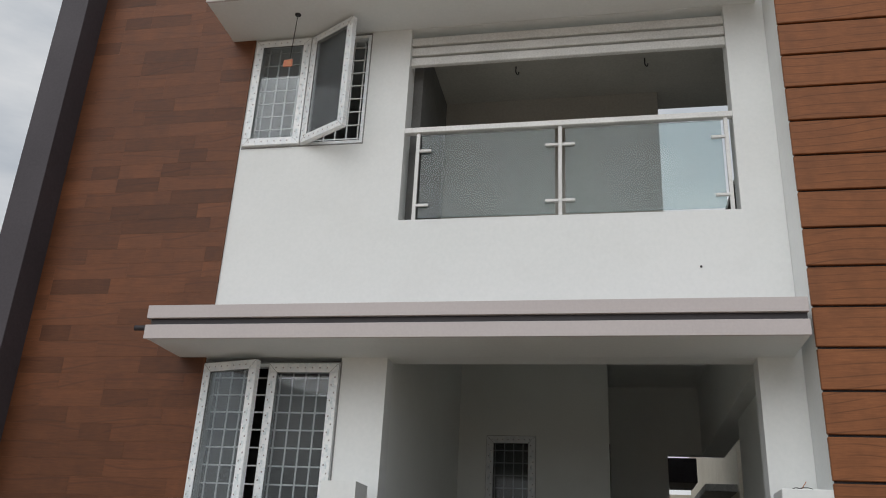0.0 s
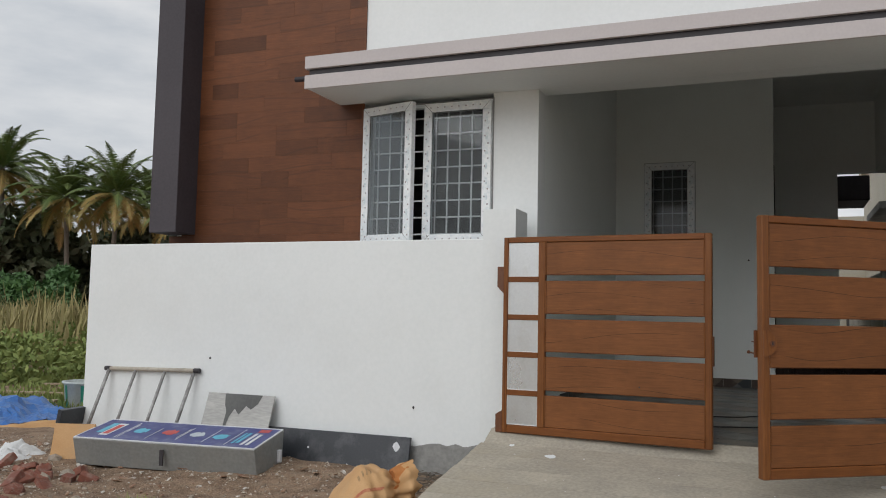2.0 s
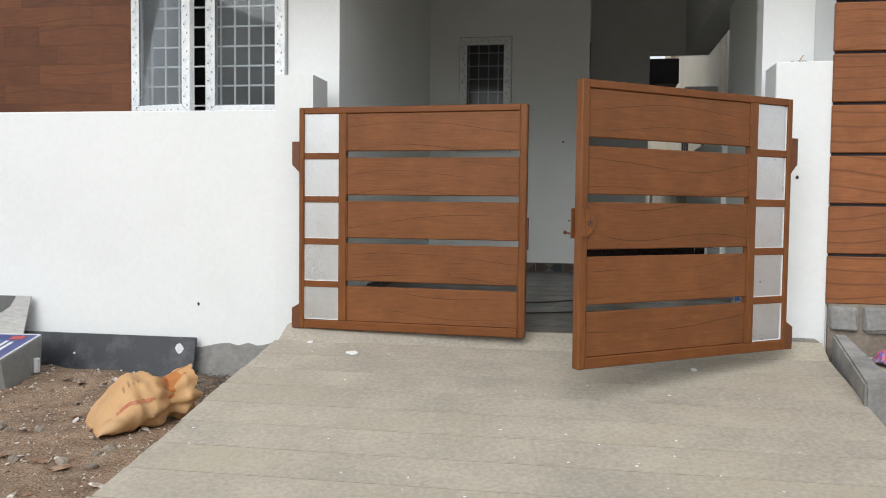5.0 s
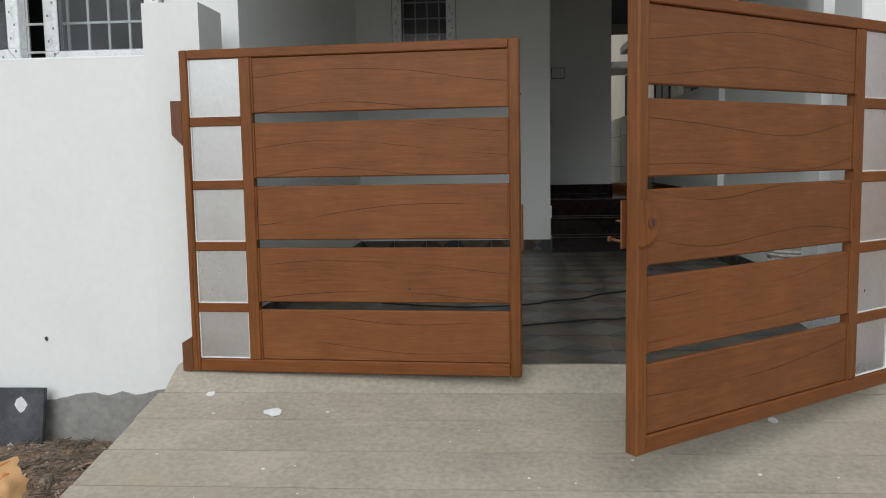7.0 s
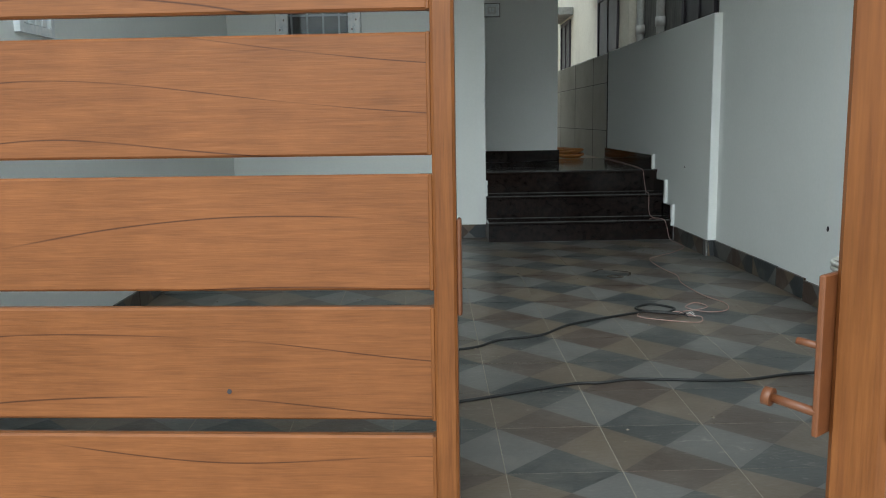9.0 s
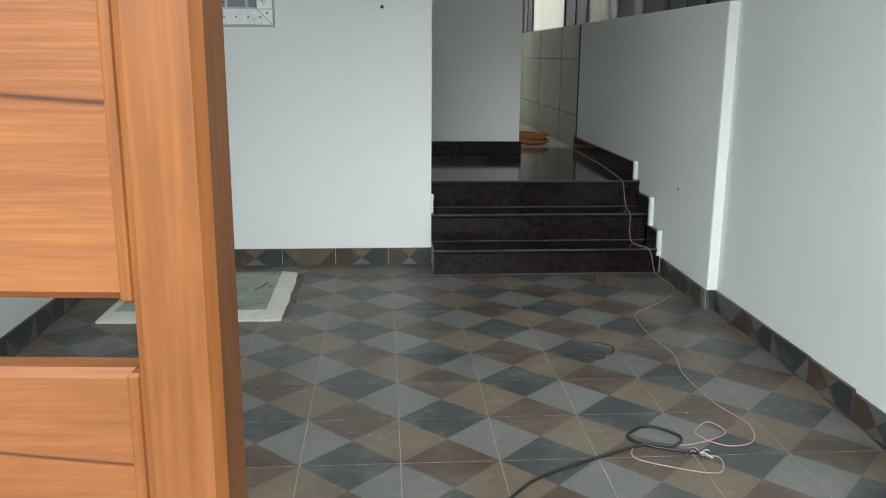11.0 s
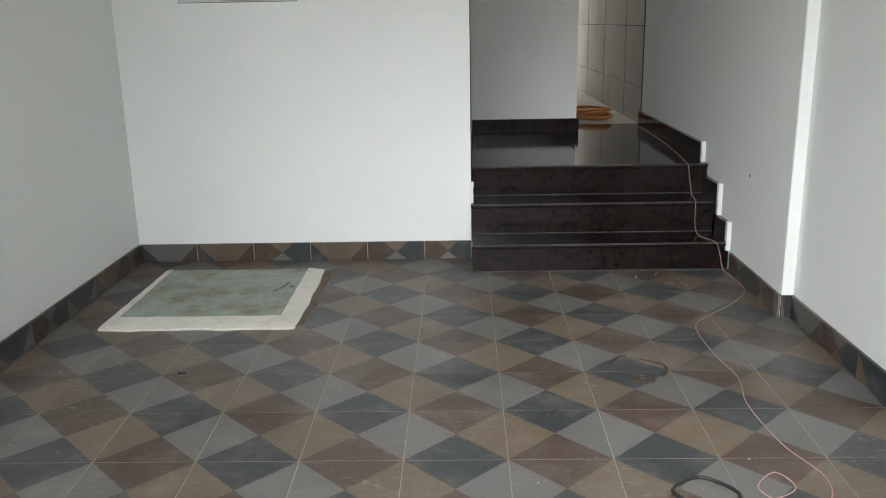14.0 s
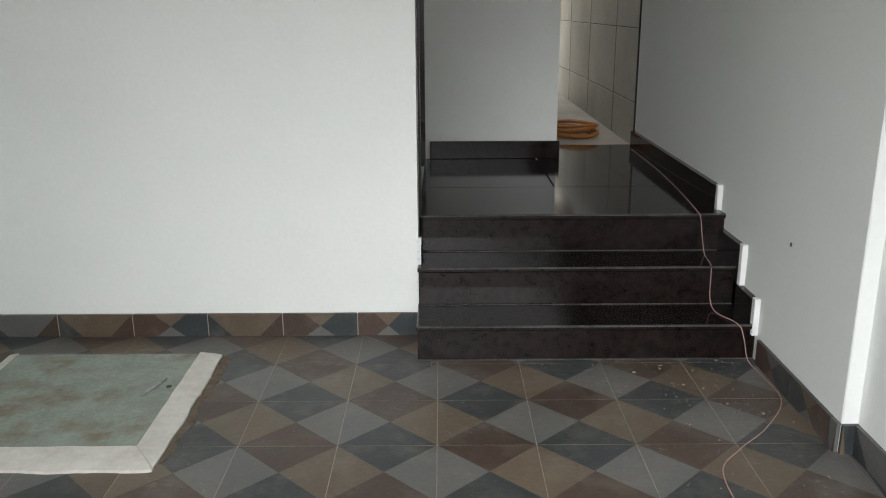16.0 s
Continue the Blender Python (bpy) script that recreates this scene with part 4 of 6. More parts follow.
# ---- porch things ----
M["old_steel"] = mat("old_steel", (0.36, 0.355, 0.34), 0.55, metal=0.5, color2=(0.24, 0.23, 0.22), scale=14, fine=50, spread=0.3, dirt=(0.6, 0.58, 0.55), dirt_amount=0.7, dirt_scale=10)
M["crumb_mortar"] = mat("crumb_mortar", (0.16, 0.125, 0.09), 0.95, color2=(0.10, 0.075, 0.055), scale=14, fine=60, bump=0.8, dist=0.01)
hatch = thing("floor_hatch", "grey-green cement sump hatch with a white cement rim on the floor", "hatch")
part("plate", boxes((-1.555, -0.843, -0.685, 0.045, 0.0, 0.014), bevel=0.003), "hatch_plate", hatch)


def rim_strip(inner, outer, cuts=30, rough=0.006):
    """A low uneven strip of cement between two lines on the floor, sloping down to its outer edge."""
    bm = bmesh.new()
    rows_ = []
    for i in range(cuts + 1):
        u = i / cuts
        a, b = Vector(inner[0]).lerp(Vector(inner[1]), u), Vector(outer[0]).lerp(Vector(outer[1]), u)
        d = (b - a).normalized()
        b = b + d * (rough * 2.2 * noise.noise((b.x * 7, b.y * 7, 2)) + rough * noise.noise((b.x * 26, b.y * 26, 5)))
        z_ = 0.019 + 0.003 * noise.noise((a.x * 12, a.y * 12, 8))
        mid = a.lerp(b, 0.7)
        rows_.append([bm.verts.new(p) for p in ((a.x, a.y, 0.0), (a.x, a.y, z_), (mid.x, mid.y, z_ - 0.004), (b.x, b.y, 0.010), (b.x, b.y, 0.0))])
    for p, q in zip(rows_, rows_[1:]):
        for k in range(4):
            bm.faces.new((p[k], q[k], q[k + 1], p[k + 1]))
    bm.faces.new(rows_[0][::-1])
    bm.faces.new(rows_[-1])
    return bm


for inner, outer in ((((-1.545, -0.68), (-0.84, -0.68)), ((-1.59, -0.805), (-0.75, -0.805))), (((-0.84, -0.678), (-0.845, 0.05)), ((-0.75, -0.80), (-0.755, 0.04))), (((-1.545, -0.678), (-1.548, 0.045)), ((-1.592, -0.80), (-1.585, 0.045)))):
    part("rim", rim_strip(inner, outer), "hatch_rim", hatch, "white cement rim")
part("mortar_smear", rim_strip(((-0.75, -0.76), (-0.757, 0.03)), ((-0.728, -0.72), (-0.716, 0.03)), rough=0.014), "crumb_mortar", hatch, "brown mortar left along the rim", at=Matrix.Diagonal((1, 1, 0.2, 1)))
part("lift_rod", tube(bmesh.new(), [(-0.945, -0.33, 0.019), (-0.905, -0.22, 0.020), (-0.897, -0.205, 0.024)], 0.005, 8), "old_steel", hatch, "small steel lifting rod")
part("lift_hole", lathe(bmesh.new(), [(0.011, 0.0135), (0.011, 0.0148)], -0.875, -0.25, 14), "dark_band", hatch)

M["pail"] = mat("pail", (0.36, 0.335, 0.29), 0.8, color2=(0.24, 0.22, 0.185), scale=7, fine=45, bump=0.5, spread=0.3, dirt=(0.62, 0.61, 0.57), dirt_amount=1.0, dirt_scale=11)
M["pail_white"] = mat("pail_white", (0.62, 0.61, 0.57), 0.6, color2=(0.46, 0.44, 0.39), scale=9, fine=60, bump=0.4, spread=0.35, dirt=(0.30, 0.27, 0.22), dirt_amount=0.8, dirt_scale=10)
M["pail_blue"] = mat("pail_blue", (0.035, 0.12, 0.36), 0.6, dirt=(0.45, 0.45, 0.42), dirt_amount=0.9, dirt_scale=13)
M["cement_mix"] = mat("cement_mix", (0.42, 0.40, 0.36), 0.95, color2=(0.26, 0.24, 0.21), scale=12, fine=60, bump=0.8, dist=0.01)
bucket = thing("paint_bucket", "cement-caked grey-white plastic paint bucket with blue print standing on the tiles", "bucket", at=Matrix.Translation((1.212, -2.80, -0.040)))
part("body", lathe(bmesh.new(), [(0.132, 0.0), (0.138, 0.006), (0.140, 0.02), (0.150, 0.245), (0.150, 0.30), (0.149, 0.345), (0.143, 0.345)], sides=40), "pail", bucket)
part("collar", lathe(bmesh.new(), [(0.150, 0.248), (0.160, 0.250), (0.164, 0.262), (0.163, 0.290), (0.156, 0.302), (0.150, 0.304)], sides=40), "pail_white", bucket, "white moulded collar")
for z_ in (0.322, 0.342):
    part("rim_ring", lathe(bmesh.new(), [(0.149, z_), (0.158, z_ + 0.002), (0.160, z_ + 0.009), (0.157, z_ + 0.016), (0.150, z_ + 0.018)], sides=40), "pail_white", bucket, "white ridged rim")
bm = bmesh.new()
top_rings = []
for k in range(8):
    r = 0.153 * (1 - k / 7.5)
    top_rings.append([bm.verts.new((r * math.cos(a), r * math.sin(a), 0.358 + 0.010 * noise.noise((r * 30 * math.cos(a), r * 30 * math.sin(a), 2)))) for a in [2 * math.pi * q / 30 for q in range(30)]])
for p, q in zip(top_rings, top_rings[1:]):
    for k in range(30):
        bm.faces.new((p[k], p[(k + 1) % 30], q[(k + 1) % 30], q[k]))
bm.faces.new(top_rings[-1])
part("filling", bm, "cement_mix", bucket, "dried lumpy cement mix")
bm = bmesh.new()
rng = random.Random(17)
for z0, z1, step in ((0.175, 0.205, 0.10), (0.143, 0.165, 0.08), (0.092, 0.130, 0.13), (0.035, 0.055, 0.09)):
    a0 = 2.5 + rng.uniform(0, 0.1)
    while a0 < 4.9:
        w_ = step * rng.uniform(0.5, 1.0)
        if rng.random() > 0.22:
            zz0, zz1 = z0 + rng.uniform(0, 0.006), z1 - rng.uniform(0, 0.006)
            bm.faces.new([bm.verts.new(((0.1413 + 0.0445 * (z_ - 0.02)) * math.cos(a), (0.1413 + 0.0445 * (z_ - 0.02)) * math.sin(a), z_)) for a, z_ in ((a0, zz0), (a0 + w_, zz0 + rng.uniform(-0.003, 0.003)), (a0 + w_, zz1), (a0, zz1))])
        a0 += step
part("print", bm, "pail_blue", bucket, "worn blue print under dried cement")["kind"] = "stuff"

M["cable_black"] = mat("cable_black", (0.02, 0.02, 0.02), 0.5)
M["cable_pink"] = mat("cable_pink", (0.42, 0.19, 0.155), 0.6, color2=(0.36, 0.31, 0.29), scale=90, fine=200)
M["hose"] = mat("hose", (0.45, 0.19, 0.05), 0.5, color2=(0.36, 0.14, 0.035), fine=60)


def floor_z(y):
    return 0.001 if y > SLOPE_Y else 0.001 - SLOPE * (SLOPE_Y - y)


def smooth_path(pts, per=8):
    """A rounded path through the given points."""
    out = []
    p = [Vector(q) for q in pts]
    for i in range(len(p) - 1):
        a, b, c, d = p[max(i - 1, 0)], p[i], p[i + 1], p[min(i + 2, len(p) - 1)]
        for k in range(per):
            t = k / per
            out.append(0.5 * ((2 * b) + (c - a) * t + (2 * a - 5 * b + 4 * c - d) * t * t + (3 * b - a - 3 * c + d) * t ** 3))
    out.append(p[-1])
    return out


def cable(name, pts, r, material, label):
    path = [Vector((q[0], q[1], (q[2] if len(q) > 2 else floor_z(q[1])) + r)) for q in pts]
    path = smooth_path(path)
    th = thing(name, label, "cable")
    part("cord", tube(bmesh.new(), path, r, 6), material, th)
    return th


cable("cable", [(1.252, 2.1, 0.466), (1.245, 1.5, 0.466), (1.222, 1.0, 0.466), (1.18, 0.50, 0.466), (1.178, 0.425, 0.45), (1.185, 0.41, 0.38), (1.19, 0.37, 0.304), (1.175, 0.24, 0.303), (1.165, 0.195, 0.27), (1.165, 0.185, 0.18), (1.17, 0.12, 0.144), (1.215, -0.012, 0.142), (1.235, -0.03, 0.09), (1.25, -0.05, 0.012), (1.262, -0.16, 0.001), (1.256, -0.363), (1.13, -0.56), (1.0, -0.693), (0.905, -0.832), (0.897, -1.128), (0.917, -1.341), (0.88, -1.55), (0.90, -1.807), (0.954, -1.985), (0.913, -2.108), (0.815, -2.126), (0.751, -2.039), (0.823, -1.96), (0.847, -2.047), (0.696, -2.116), (0.545, -2.104), (0.498, -2.183), (0.585, -2.246), (0.727, -2.294), (0.768, -2.206), (0.716, -2.183)], 0.0021, "cable_pink", "thin twisted pink and white wire trailing down the steps onto tiles")
cable("cable", [(-1.2, -2.55), (-0.7, -2.68), (-0.286, -2.612), (-0.15, -2.508), (0.028, -2.449), (0.175, -2.30), (0.416, -2.171), (0.564, -2.112), (0.648, -2.126), (0.688, -2.063), (0.605, -1.986), (0.517, -2.048), (0.564, -2.118), (0.707, -2.176)], 0.0052, "cable_black", "black twisted electric cable lying across the tiles")
cable("cable", [(-0.95, -3.16), (-0.5, -3.2), (-0.319, -3.171), (0.034, -3.04), (0.163, -3.026), (0.282, -2.998), (0.513, -3.025), (0.659, -3.025), (0.833, -2.978), (0.956, -2.971), (1.047, -2.99), (1.3, -3.05)], 0.0052, "cable_black", "black twisted electric cable lying across the tiles near the gate")
taped = thing("cable_joint", "bare wire ends twisted together where two cables meet", "cable")
rng = random.Random(6)
for k in range(7):
    a = rng.uniform(0, 6.28)
    part("wire_end", tube(bmesh.new(), smooth_path([Vector((0.71, -2.178, -0.014)), Vector((0.71 + 0.022 * math.cos(a), -2.178 + 0.022 * math.sin(a), -0.006 + 0.004 * (k % 3))), Vector((0.71 + 0.045 * math.cos(a + 0.4), -2.178 + 0.045 * math.sin(a + 0.4), -0.015))], 4), 0.0016, 5), ("cable_pink", "rail_paint", "cable_black")[k % 3], taped)
stain = thing("mud_stain", "dark ring of dried mud on the floor tiles", "stain")
M["mud"] = mat("mud", (0.035, 0.026, 0.019), 0.9, color2=(0.07, 0.055, 0.04), scale=30, fine=90, bump=0.6)
for cx, cy, r0, a0, a1, wd in ((0.60, -1.25, 0.085, -0.9, 1.5, 0.008), (0.585, -1.335, 0.03, 0, 6.2, 0.022), (0.60, -1.23, 0.115, 1.9, 2.9, 0.006)):
    bm = bmesh.new()
    row = []
    for i in range(25):
        a = a0 + (a1 - a0) * i / 24
        w_ = wd * (0.6 + 0.8 * abs(noise.noise((a * 2.3, r0 * 40, 1))))
        rr_ = r0 * (1 + 0.15 * noise.noise((a * 1.4, r0 * 9, 4)))
        row.append([bm.verts.new((cx + (rr_ + q) * math.cos(a), cy + (rr_ + q) * math.sin(a), 0.0012 + h_)) for q, h_ in ((-w_, 0), (0, 0.003), (w_, 0))])
    for p, q in zip(row, row[1:]):
        for k in range(2):
            bm.faces.new((p[k], q[k], q[k + 1], p[k + 1]))
    part("mud", bm, "mud", stain)
screw = thing("screw", "small dark screw lying on the floor tiles", "screw")
part("shank", tube(bmesh.new(), [(-1.095, -1.262, 0.006), (-1.07, -1.255, 0.005)], 0.003, 6), "dark_band", screw)
part("head", tube(bmesh.new(), [(-1.098, -1.263, 0.008), (-1.094, -1.262, 0.008)], 0.007, 10), "dark_band", screw)
hose_coil = thing("hose_coil", "coiled orange garden hose lying on the passage floor", "hose")
for k in range(5):
    r = 0.13 + 0.012 * math.sin(k * 2.1)
    part("loop", tube(bmesh.new(), [(0.985 + r * 1.1 * math.cos(a) + 0.015 * math.sin(k * 2), 2.72 + r * math.sin(a) + 0.02 * math.cos(k * 3), 0.466 + 0.017 * k + 0.006 * math.sin(2 * a + k)) for a in np.linspace(0, 2 * math.pi * 0.985, 28)], 0.0125, 8), "hose", hose_coil)

switch = thing("switch_box", "white electric switch plate on the wall", "switch")
part("plate", boxes((0.108, 0.238, 1.803, 1.8185, 1.742, 1.846), bevel=0.004), "upvc", switch)
# solid grey rim stands in for the shadow line round the plate
part("surround", boxes((0.100, 0.246, 1.812, 1.8195, 1.734, 1.854)), "upvc_grey", switch, "grey rim drawn in as the shadow line round the plate")
part("rocker", boxes((0.135, 0.210, 1.799, 1.804, 1.765, 1.823), bevel=0.001), "grill", switch)
part("rocker_key", boxes((0.150, 0.167, 1.796, 1.80, 1.775, 1.813), (0.173, 0.190, 1.796, 1.80, 1.775, 1.813)), "upvc", switch)
door = tagged(new("door_1"), "black stone door surround with a dark closed door", "door", kind="structure")
part("door_frame", boxes((-0.10, 0.008, 0.50, 0.60, 0.465, 2.6), (-0.10, 0.008, 1.57, 1.67, 0.465, 2.6), (-0.10, 0.008, 0.60, 1.57, 2.5, 2.6)), "door_black", door)
part("door_leaf", boxes((-0.09, -0.05, 0.60, 1.57, 0.47, 2.5), bevel=0.004), "door_black", door)



# ---- the side passage and the neighbouring house ----
M["cream_plaster"] = mat("cream_plaster", (0.66, 0.62, 0.52), 0.85, color2=(0.58, 0.54, 0.45), scale=1, fine=30, dirt=(0.4, 0.36, 0.29), dirt_amount=0.4, dirt_scale=1.2)
M["pvc"] = mat("pvc", (0.68, 0.67, 0.64), 0.45, dirt=(0.45, 0.35, 0.28), dirt_amount=0.5)
panels = tagged(new("wall_panels"), "large beige tile panels on the passage wall", "cladding", kind="structure")
for k in range(6):
    ya = 2.30 if k == 0 else 2.98 + 1.04 * (k - 1)
    yb = 2.98 + 1.04 * k
    for z0, z1 in ((0.452, 0.722), (0.728, 1.172), (1.178, 1.448)):
        part("panel", boxes((1.303, 1.314, ya + 0.011, yb - 0.011, z0, z1), bevel=0.002), "panel_beige", panels)
part("joint_strip", boxes((1.305, 1.3145, 2.3, 9.0, 0.452, 1.45)), "dark_band", panels, "dark open joints")
sunshade = thing("sunshade", "dark painted concrete sunshade over the passage", "sunshade")
part("slab", boxes((0.759, 1.20, 2.6, 3.5, 2.43, 2.77), bevel=0.01), "dark_frame", sunshade)
neighbour = thing("neighbour_house", "unplastered grey and cream neighbouring house beyond the boundary wall", "house")
part("wall", boxes((2.15, 2.35, -3.0, 4.4, -0.6, 7.0)), "stained_cement", neighbour, "stained bare cement wall")
part("wall", boxes((2.0, 2.35, 4.4, 13.0, -0.6, 4.4)), "cream_plaster", neighbour, "cream plastered wall")
part("wall", boxes((-4.0, 2.35, 13.0, 13.2, -0.6, 3.4)), "cream_plaster", neighbour, "cream plastered wall")
part("roof", boxes((2.0, 6.0, -3.0, 13.0, 6.9, 7.0)), "stained_cement", neighbour)
part("parapet", boxes((1.9, 2.35, 5.2, 13.0, 4.35, 4.75)), "cream_plaster", neighbour)
for ya, yb, zc in ((4.6, 6.6, 2.55), (8.2, 9.6, 2.5)):
    part("chajja", boxes((1.50, 2.0, ya, yb, zc, zc + 0.12), bevel=0.008), "raw_cement", neighbour)
for ya, yb, xw in ((4.9, 6.1, 1.995), (8.4, 9.3, 1.995), (1.75, 2.7, 2.145)):
    wn_ = part("window", boxes((xw - 0.03, xw, ya, yb, 1.25, 1.31), (xw - 0.03, xw, ya, yb, 2.39, 2.45), (xw - 0.03, xw, ya, ya + 0.06, 1.31, 2.39), (xw - 0.03, xw, yb - 0.06, yb, 1.31, 2.39), (xw - 0.025, xw, (ya + yb) / 2 - 0.03, (ya + yb) / 2 + 0.03, 1.31, 2.39)), "dark_frame", neighbour, "dark framed window")
    part("pane", boxes((xw - 0.012, xw - 0.004, ya + 0.06, yb - 0.06, 1.31, 2.39)), "dark_band", wn_)
for yy in (0.35, 3.4, 4.25):
    pipe = thing("drain_pipe", "white plastic drain pipe on the neighbouring wall", "pipe", at=Matrix.Translation((2.1, yy, -0.5)), group="drain pipes")
    part("pipe", tube(bmesh.new(), [(0, 0, 0), (0, 0, 6.5)], 0.045, 12), "pvc", pipe)
    part("collar", tube(bmesh.new(), [(0, 0, 2.3), (0, 0, 2.4)], 0.054, 12), "pvc", pipe)
structure("wall_far_side", boxes((5.0, 5.2, -3.6, 13.0, -0.6, 7.0)), "stained_cement", "bare cement wall of the neighbouring house", "wall")

# ---- things along the compound wall ----
M["sign_metal"] = mat("sign_metal", (0.33, 0.34, 0.33), 0.5, metal=0.4, color2=(0.26, 0.27, 0.26), scale=4, fine=40, bump=0.1, dirt=(0.45, 0.43, 0.39), dirt_amount=0.4, dirt_scale=4)
M["sign_blue"] = mat("sign_blue", (0.032, 0.045, 0.21), 0.35, color2=(0.028, 0.038, 0.17), scale=3, fine=60, dirt=(0.25, 0.27, 0.36), dirt_amount=0.5, dirt_scale=8)
for nm, col in (("ink_white", (0.75, 0.76, 0.78)), ("ink_cyan", (0.12, 0.50, 0.66)), ("ink_red", (0.55, 0.07, 0.06)), ("ink_grey", (0.55, 0.6, 0.64))):
    M[nm] = mat(nm, col, 0.45, fine=60)
sign = thing("shop_sign", "old blue paint-shop light-box sign lying on the soil", "sign")
sign.matrix_basis = pose(-5.20, -4.78, GROUND - 0.03, 0, 0, 7.0)
SL, SD, SH = 1.60, 0.50, 0.21


def wedge(bm, x0, x1, pts):
    """A prism with the outline pts in y and z, from x0 to x1."""
    a = [bm.verts.new((x0, y_, z_)) for y_, z_ in pts]
    b = [bm.verts.new((x1, y_, z_)) for y_, z_ in pts]
    bm.faces.new(a[::-1])
    bm.faces.new(b)
    for i in range(len(pts)):
        j = (i + 1) % len(pts)
        bm.faces.new((a[i], a[j], b[j], b[i]))
    return bm


bm = wedge(bmesh.new(), 0, SL, [(0.06, 0.0), (SD - 0.02, 0.0), (SD, 0.30), (0.0, 0.215)])
bmesh.ops.bevel(bm, geom=bm.edges[:], offset=0.004, segments=1, affect="EDGES")
body = part("case", bm, "sign_metal", sign, "grey sheet-metal case")
slope = math.degrees(math.atan2(0.085, SD))
face_m = pose(0, 0, 0.217, slope)
face = part("sign_face", boxes((0.012, SL - 0.012, 0.012, SD - 0.006, 0.0, 0.004)), "sign_blue", sign, "faded dark blue printed face", at=face_m)
part("border", boxes((0.004, SL - 0.004, 0.0, 0.014, 0.0, 0.007), (0.004, SL - 0.004, SD - 0.010, SD + 0.004, 0.0, 0.007), (0.002, 0.014, 0.014, SD - 0.010, 0.0, 0.007), (SL - 0.014, SL - 0.002, 0.014, SD - 0.010, 0.0, 0.007)), "ink_white", sign, at=face_m)
rng = random.Random(31)


def splat(cx, cy, r, material):
    bm = bmesh.new()
    n = 22
    vs = [bm.verts.new((cx + r * (0.75 + 0.35 * noise.noise((i * 0.9, cx * 7, 2))) * math.cos(2 * math.pi * i / n) * 1.0, cy + r * (0.75 + 0.5 * noise.noise((i * 0.7, cx * 5, 8))) * math.sin(2 * math.pi * i / n), 0.0055)) for i in range(n)]
    bm.faces.new(vs)
    part("emblem", bm, material, face)


splat(0.46, 0.26, 0.085, "ink_cyan")
splat(0.72, 0.26, 0.085, "ink_red")
splat(0.97, 0.25, 0.08, "ink_grey")
splat(1.19, 0.23, 0.08, "ink_cyan")
bm = bmesh.new()
for (x0, x1, y0, y1) in ((0.33, 0.338, 0.06, 0.44), (0.35, 0.356, 0.08, 0.40), (0.60, 0.606, 0.08, 0.34), (0.86, 0.866, 0.10, 0.40), (0.845, 0.85, 0.14, 0.36), (1.08, 0.0, 0, 0), (1.10, 1.106, 0.08, 0.40), (1.305, 1.311, 0.06, 0.44), (1.43, 1.455, 0.08, 0.36), (1.475, 1.50, 0.08, 0.34)):
    if x1 > x0:
        box(bm, x0, x1, y0, y1, 0.0045, 0.006)
lettering = part("lettering", bm, "ink_white", face)
lettering["kind"] = "stuff"
part("lettering", boxes((1.345, 1.36, 0.10, 0.36, 0.0045, 0.006), (1.375, 1.40, 0.12, 0.36, 0.0045, 0.006)), "ink_cyan", face)
part("emblem", boxes((1.43, 1.52, 0.39, 0.46, 0.0045, 0.0062)), "ink_red", face)
part("emblem", boxes((0.16, 0.24, 0.10, 0.40, 0.0045, 0.006)), "ink_white", face)
part("emblem", boxes((0.10, 0.15, 0.16, 0.40, 0.0045, 0.006)), "ink_cyan", face)
part("emblem", boxes((0.175, 0.225, 0.13, 0.36, 0.0062, 0.0072)), "ink_red", face)
part("strap", boxes((0.80, 0.83, -0.012, 0.0, 0.05, 0.17)), "dark_band", sign)
part("socket", boxes((SL, SL + 0.03, 0.38, 0.42, 0.06, 0.16), bevel=0.006), "ink_white", sign)

M["black_stone"] = mat("black_stone", (0.022, 0.025, 0.03), 0.4, color2=(0.035, 0.038, 0.045), scale=3, fine=80, dirt=(0.20, 0.2, 0.21), dirt_amount=0.35, dirt_scale=5)
slab = thing("stone_slab", "dusty black granite slab leaning at the foot of the wall", "slab", at=pose(-4.35, -3.93, GROUND - 0.03, -12))
part("slab", boxes((0, 1.70, 0, 0.025, 0, 0.295), bevel=0.003), "black_stone", slab)
bm = bmesh.new()
rng = random.Random(12)
for k in range(7):
    cx, cz, r = rng.uniform(0.3, 1.66), rng.uniform(0.03, 0.27), rng.uniform(0.005, 0.012) if k else 0.0
    if k == 0:
        cx, cz, r = 1.585, 0.215, 0.035
    vs = [bm.verts.new((cx + r * rng.uniform(0.7, 1.1) * math.cos(a), -0.0015, cz + r * rng.uniform(0.7, 1.2) * math.sin(a))) for a in np.linspace(0, 2 * math.pi, 9)[:-1]]
    bm.faces.new(vs)
part("paint_spots", bm, "ink_white", slab, "white paint drips")
M["grey_marble"] = mat("grey_marble", (0.46, 0.45, 0.42), 0.4, color2=(0.30, 0.29, 0.275), scale=3, fine=22, stretch=(0.6, 1, 3.5), spread=0.5, dirt=(0.55, 0.54, 0.52), dirt_amount=0.5, dirt_scale=3)
M["wet_cement"] = mat("wet_cement", (0.13, 0.13, 0.125), 0.8, fine=40)
tile_board = thing("loose_tile", "large streaky grey marble tile leaning against the compound wall", "tile", at=pose(-4.60, -4.06, GROUND - 0.055, -20))
part("tile", boxes((0, 0.68, 0, 0.012, 0, 0.60), bevel=0.002), "grey_marble", tile_board)
bm = bmesh.new()
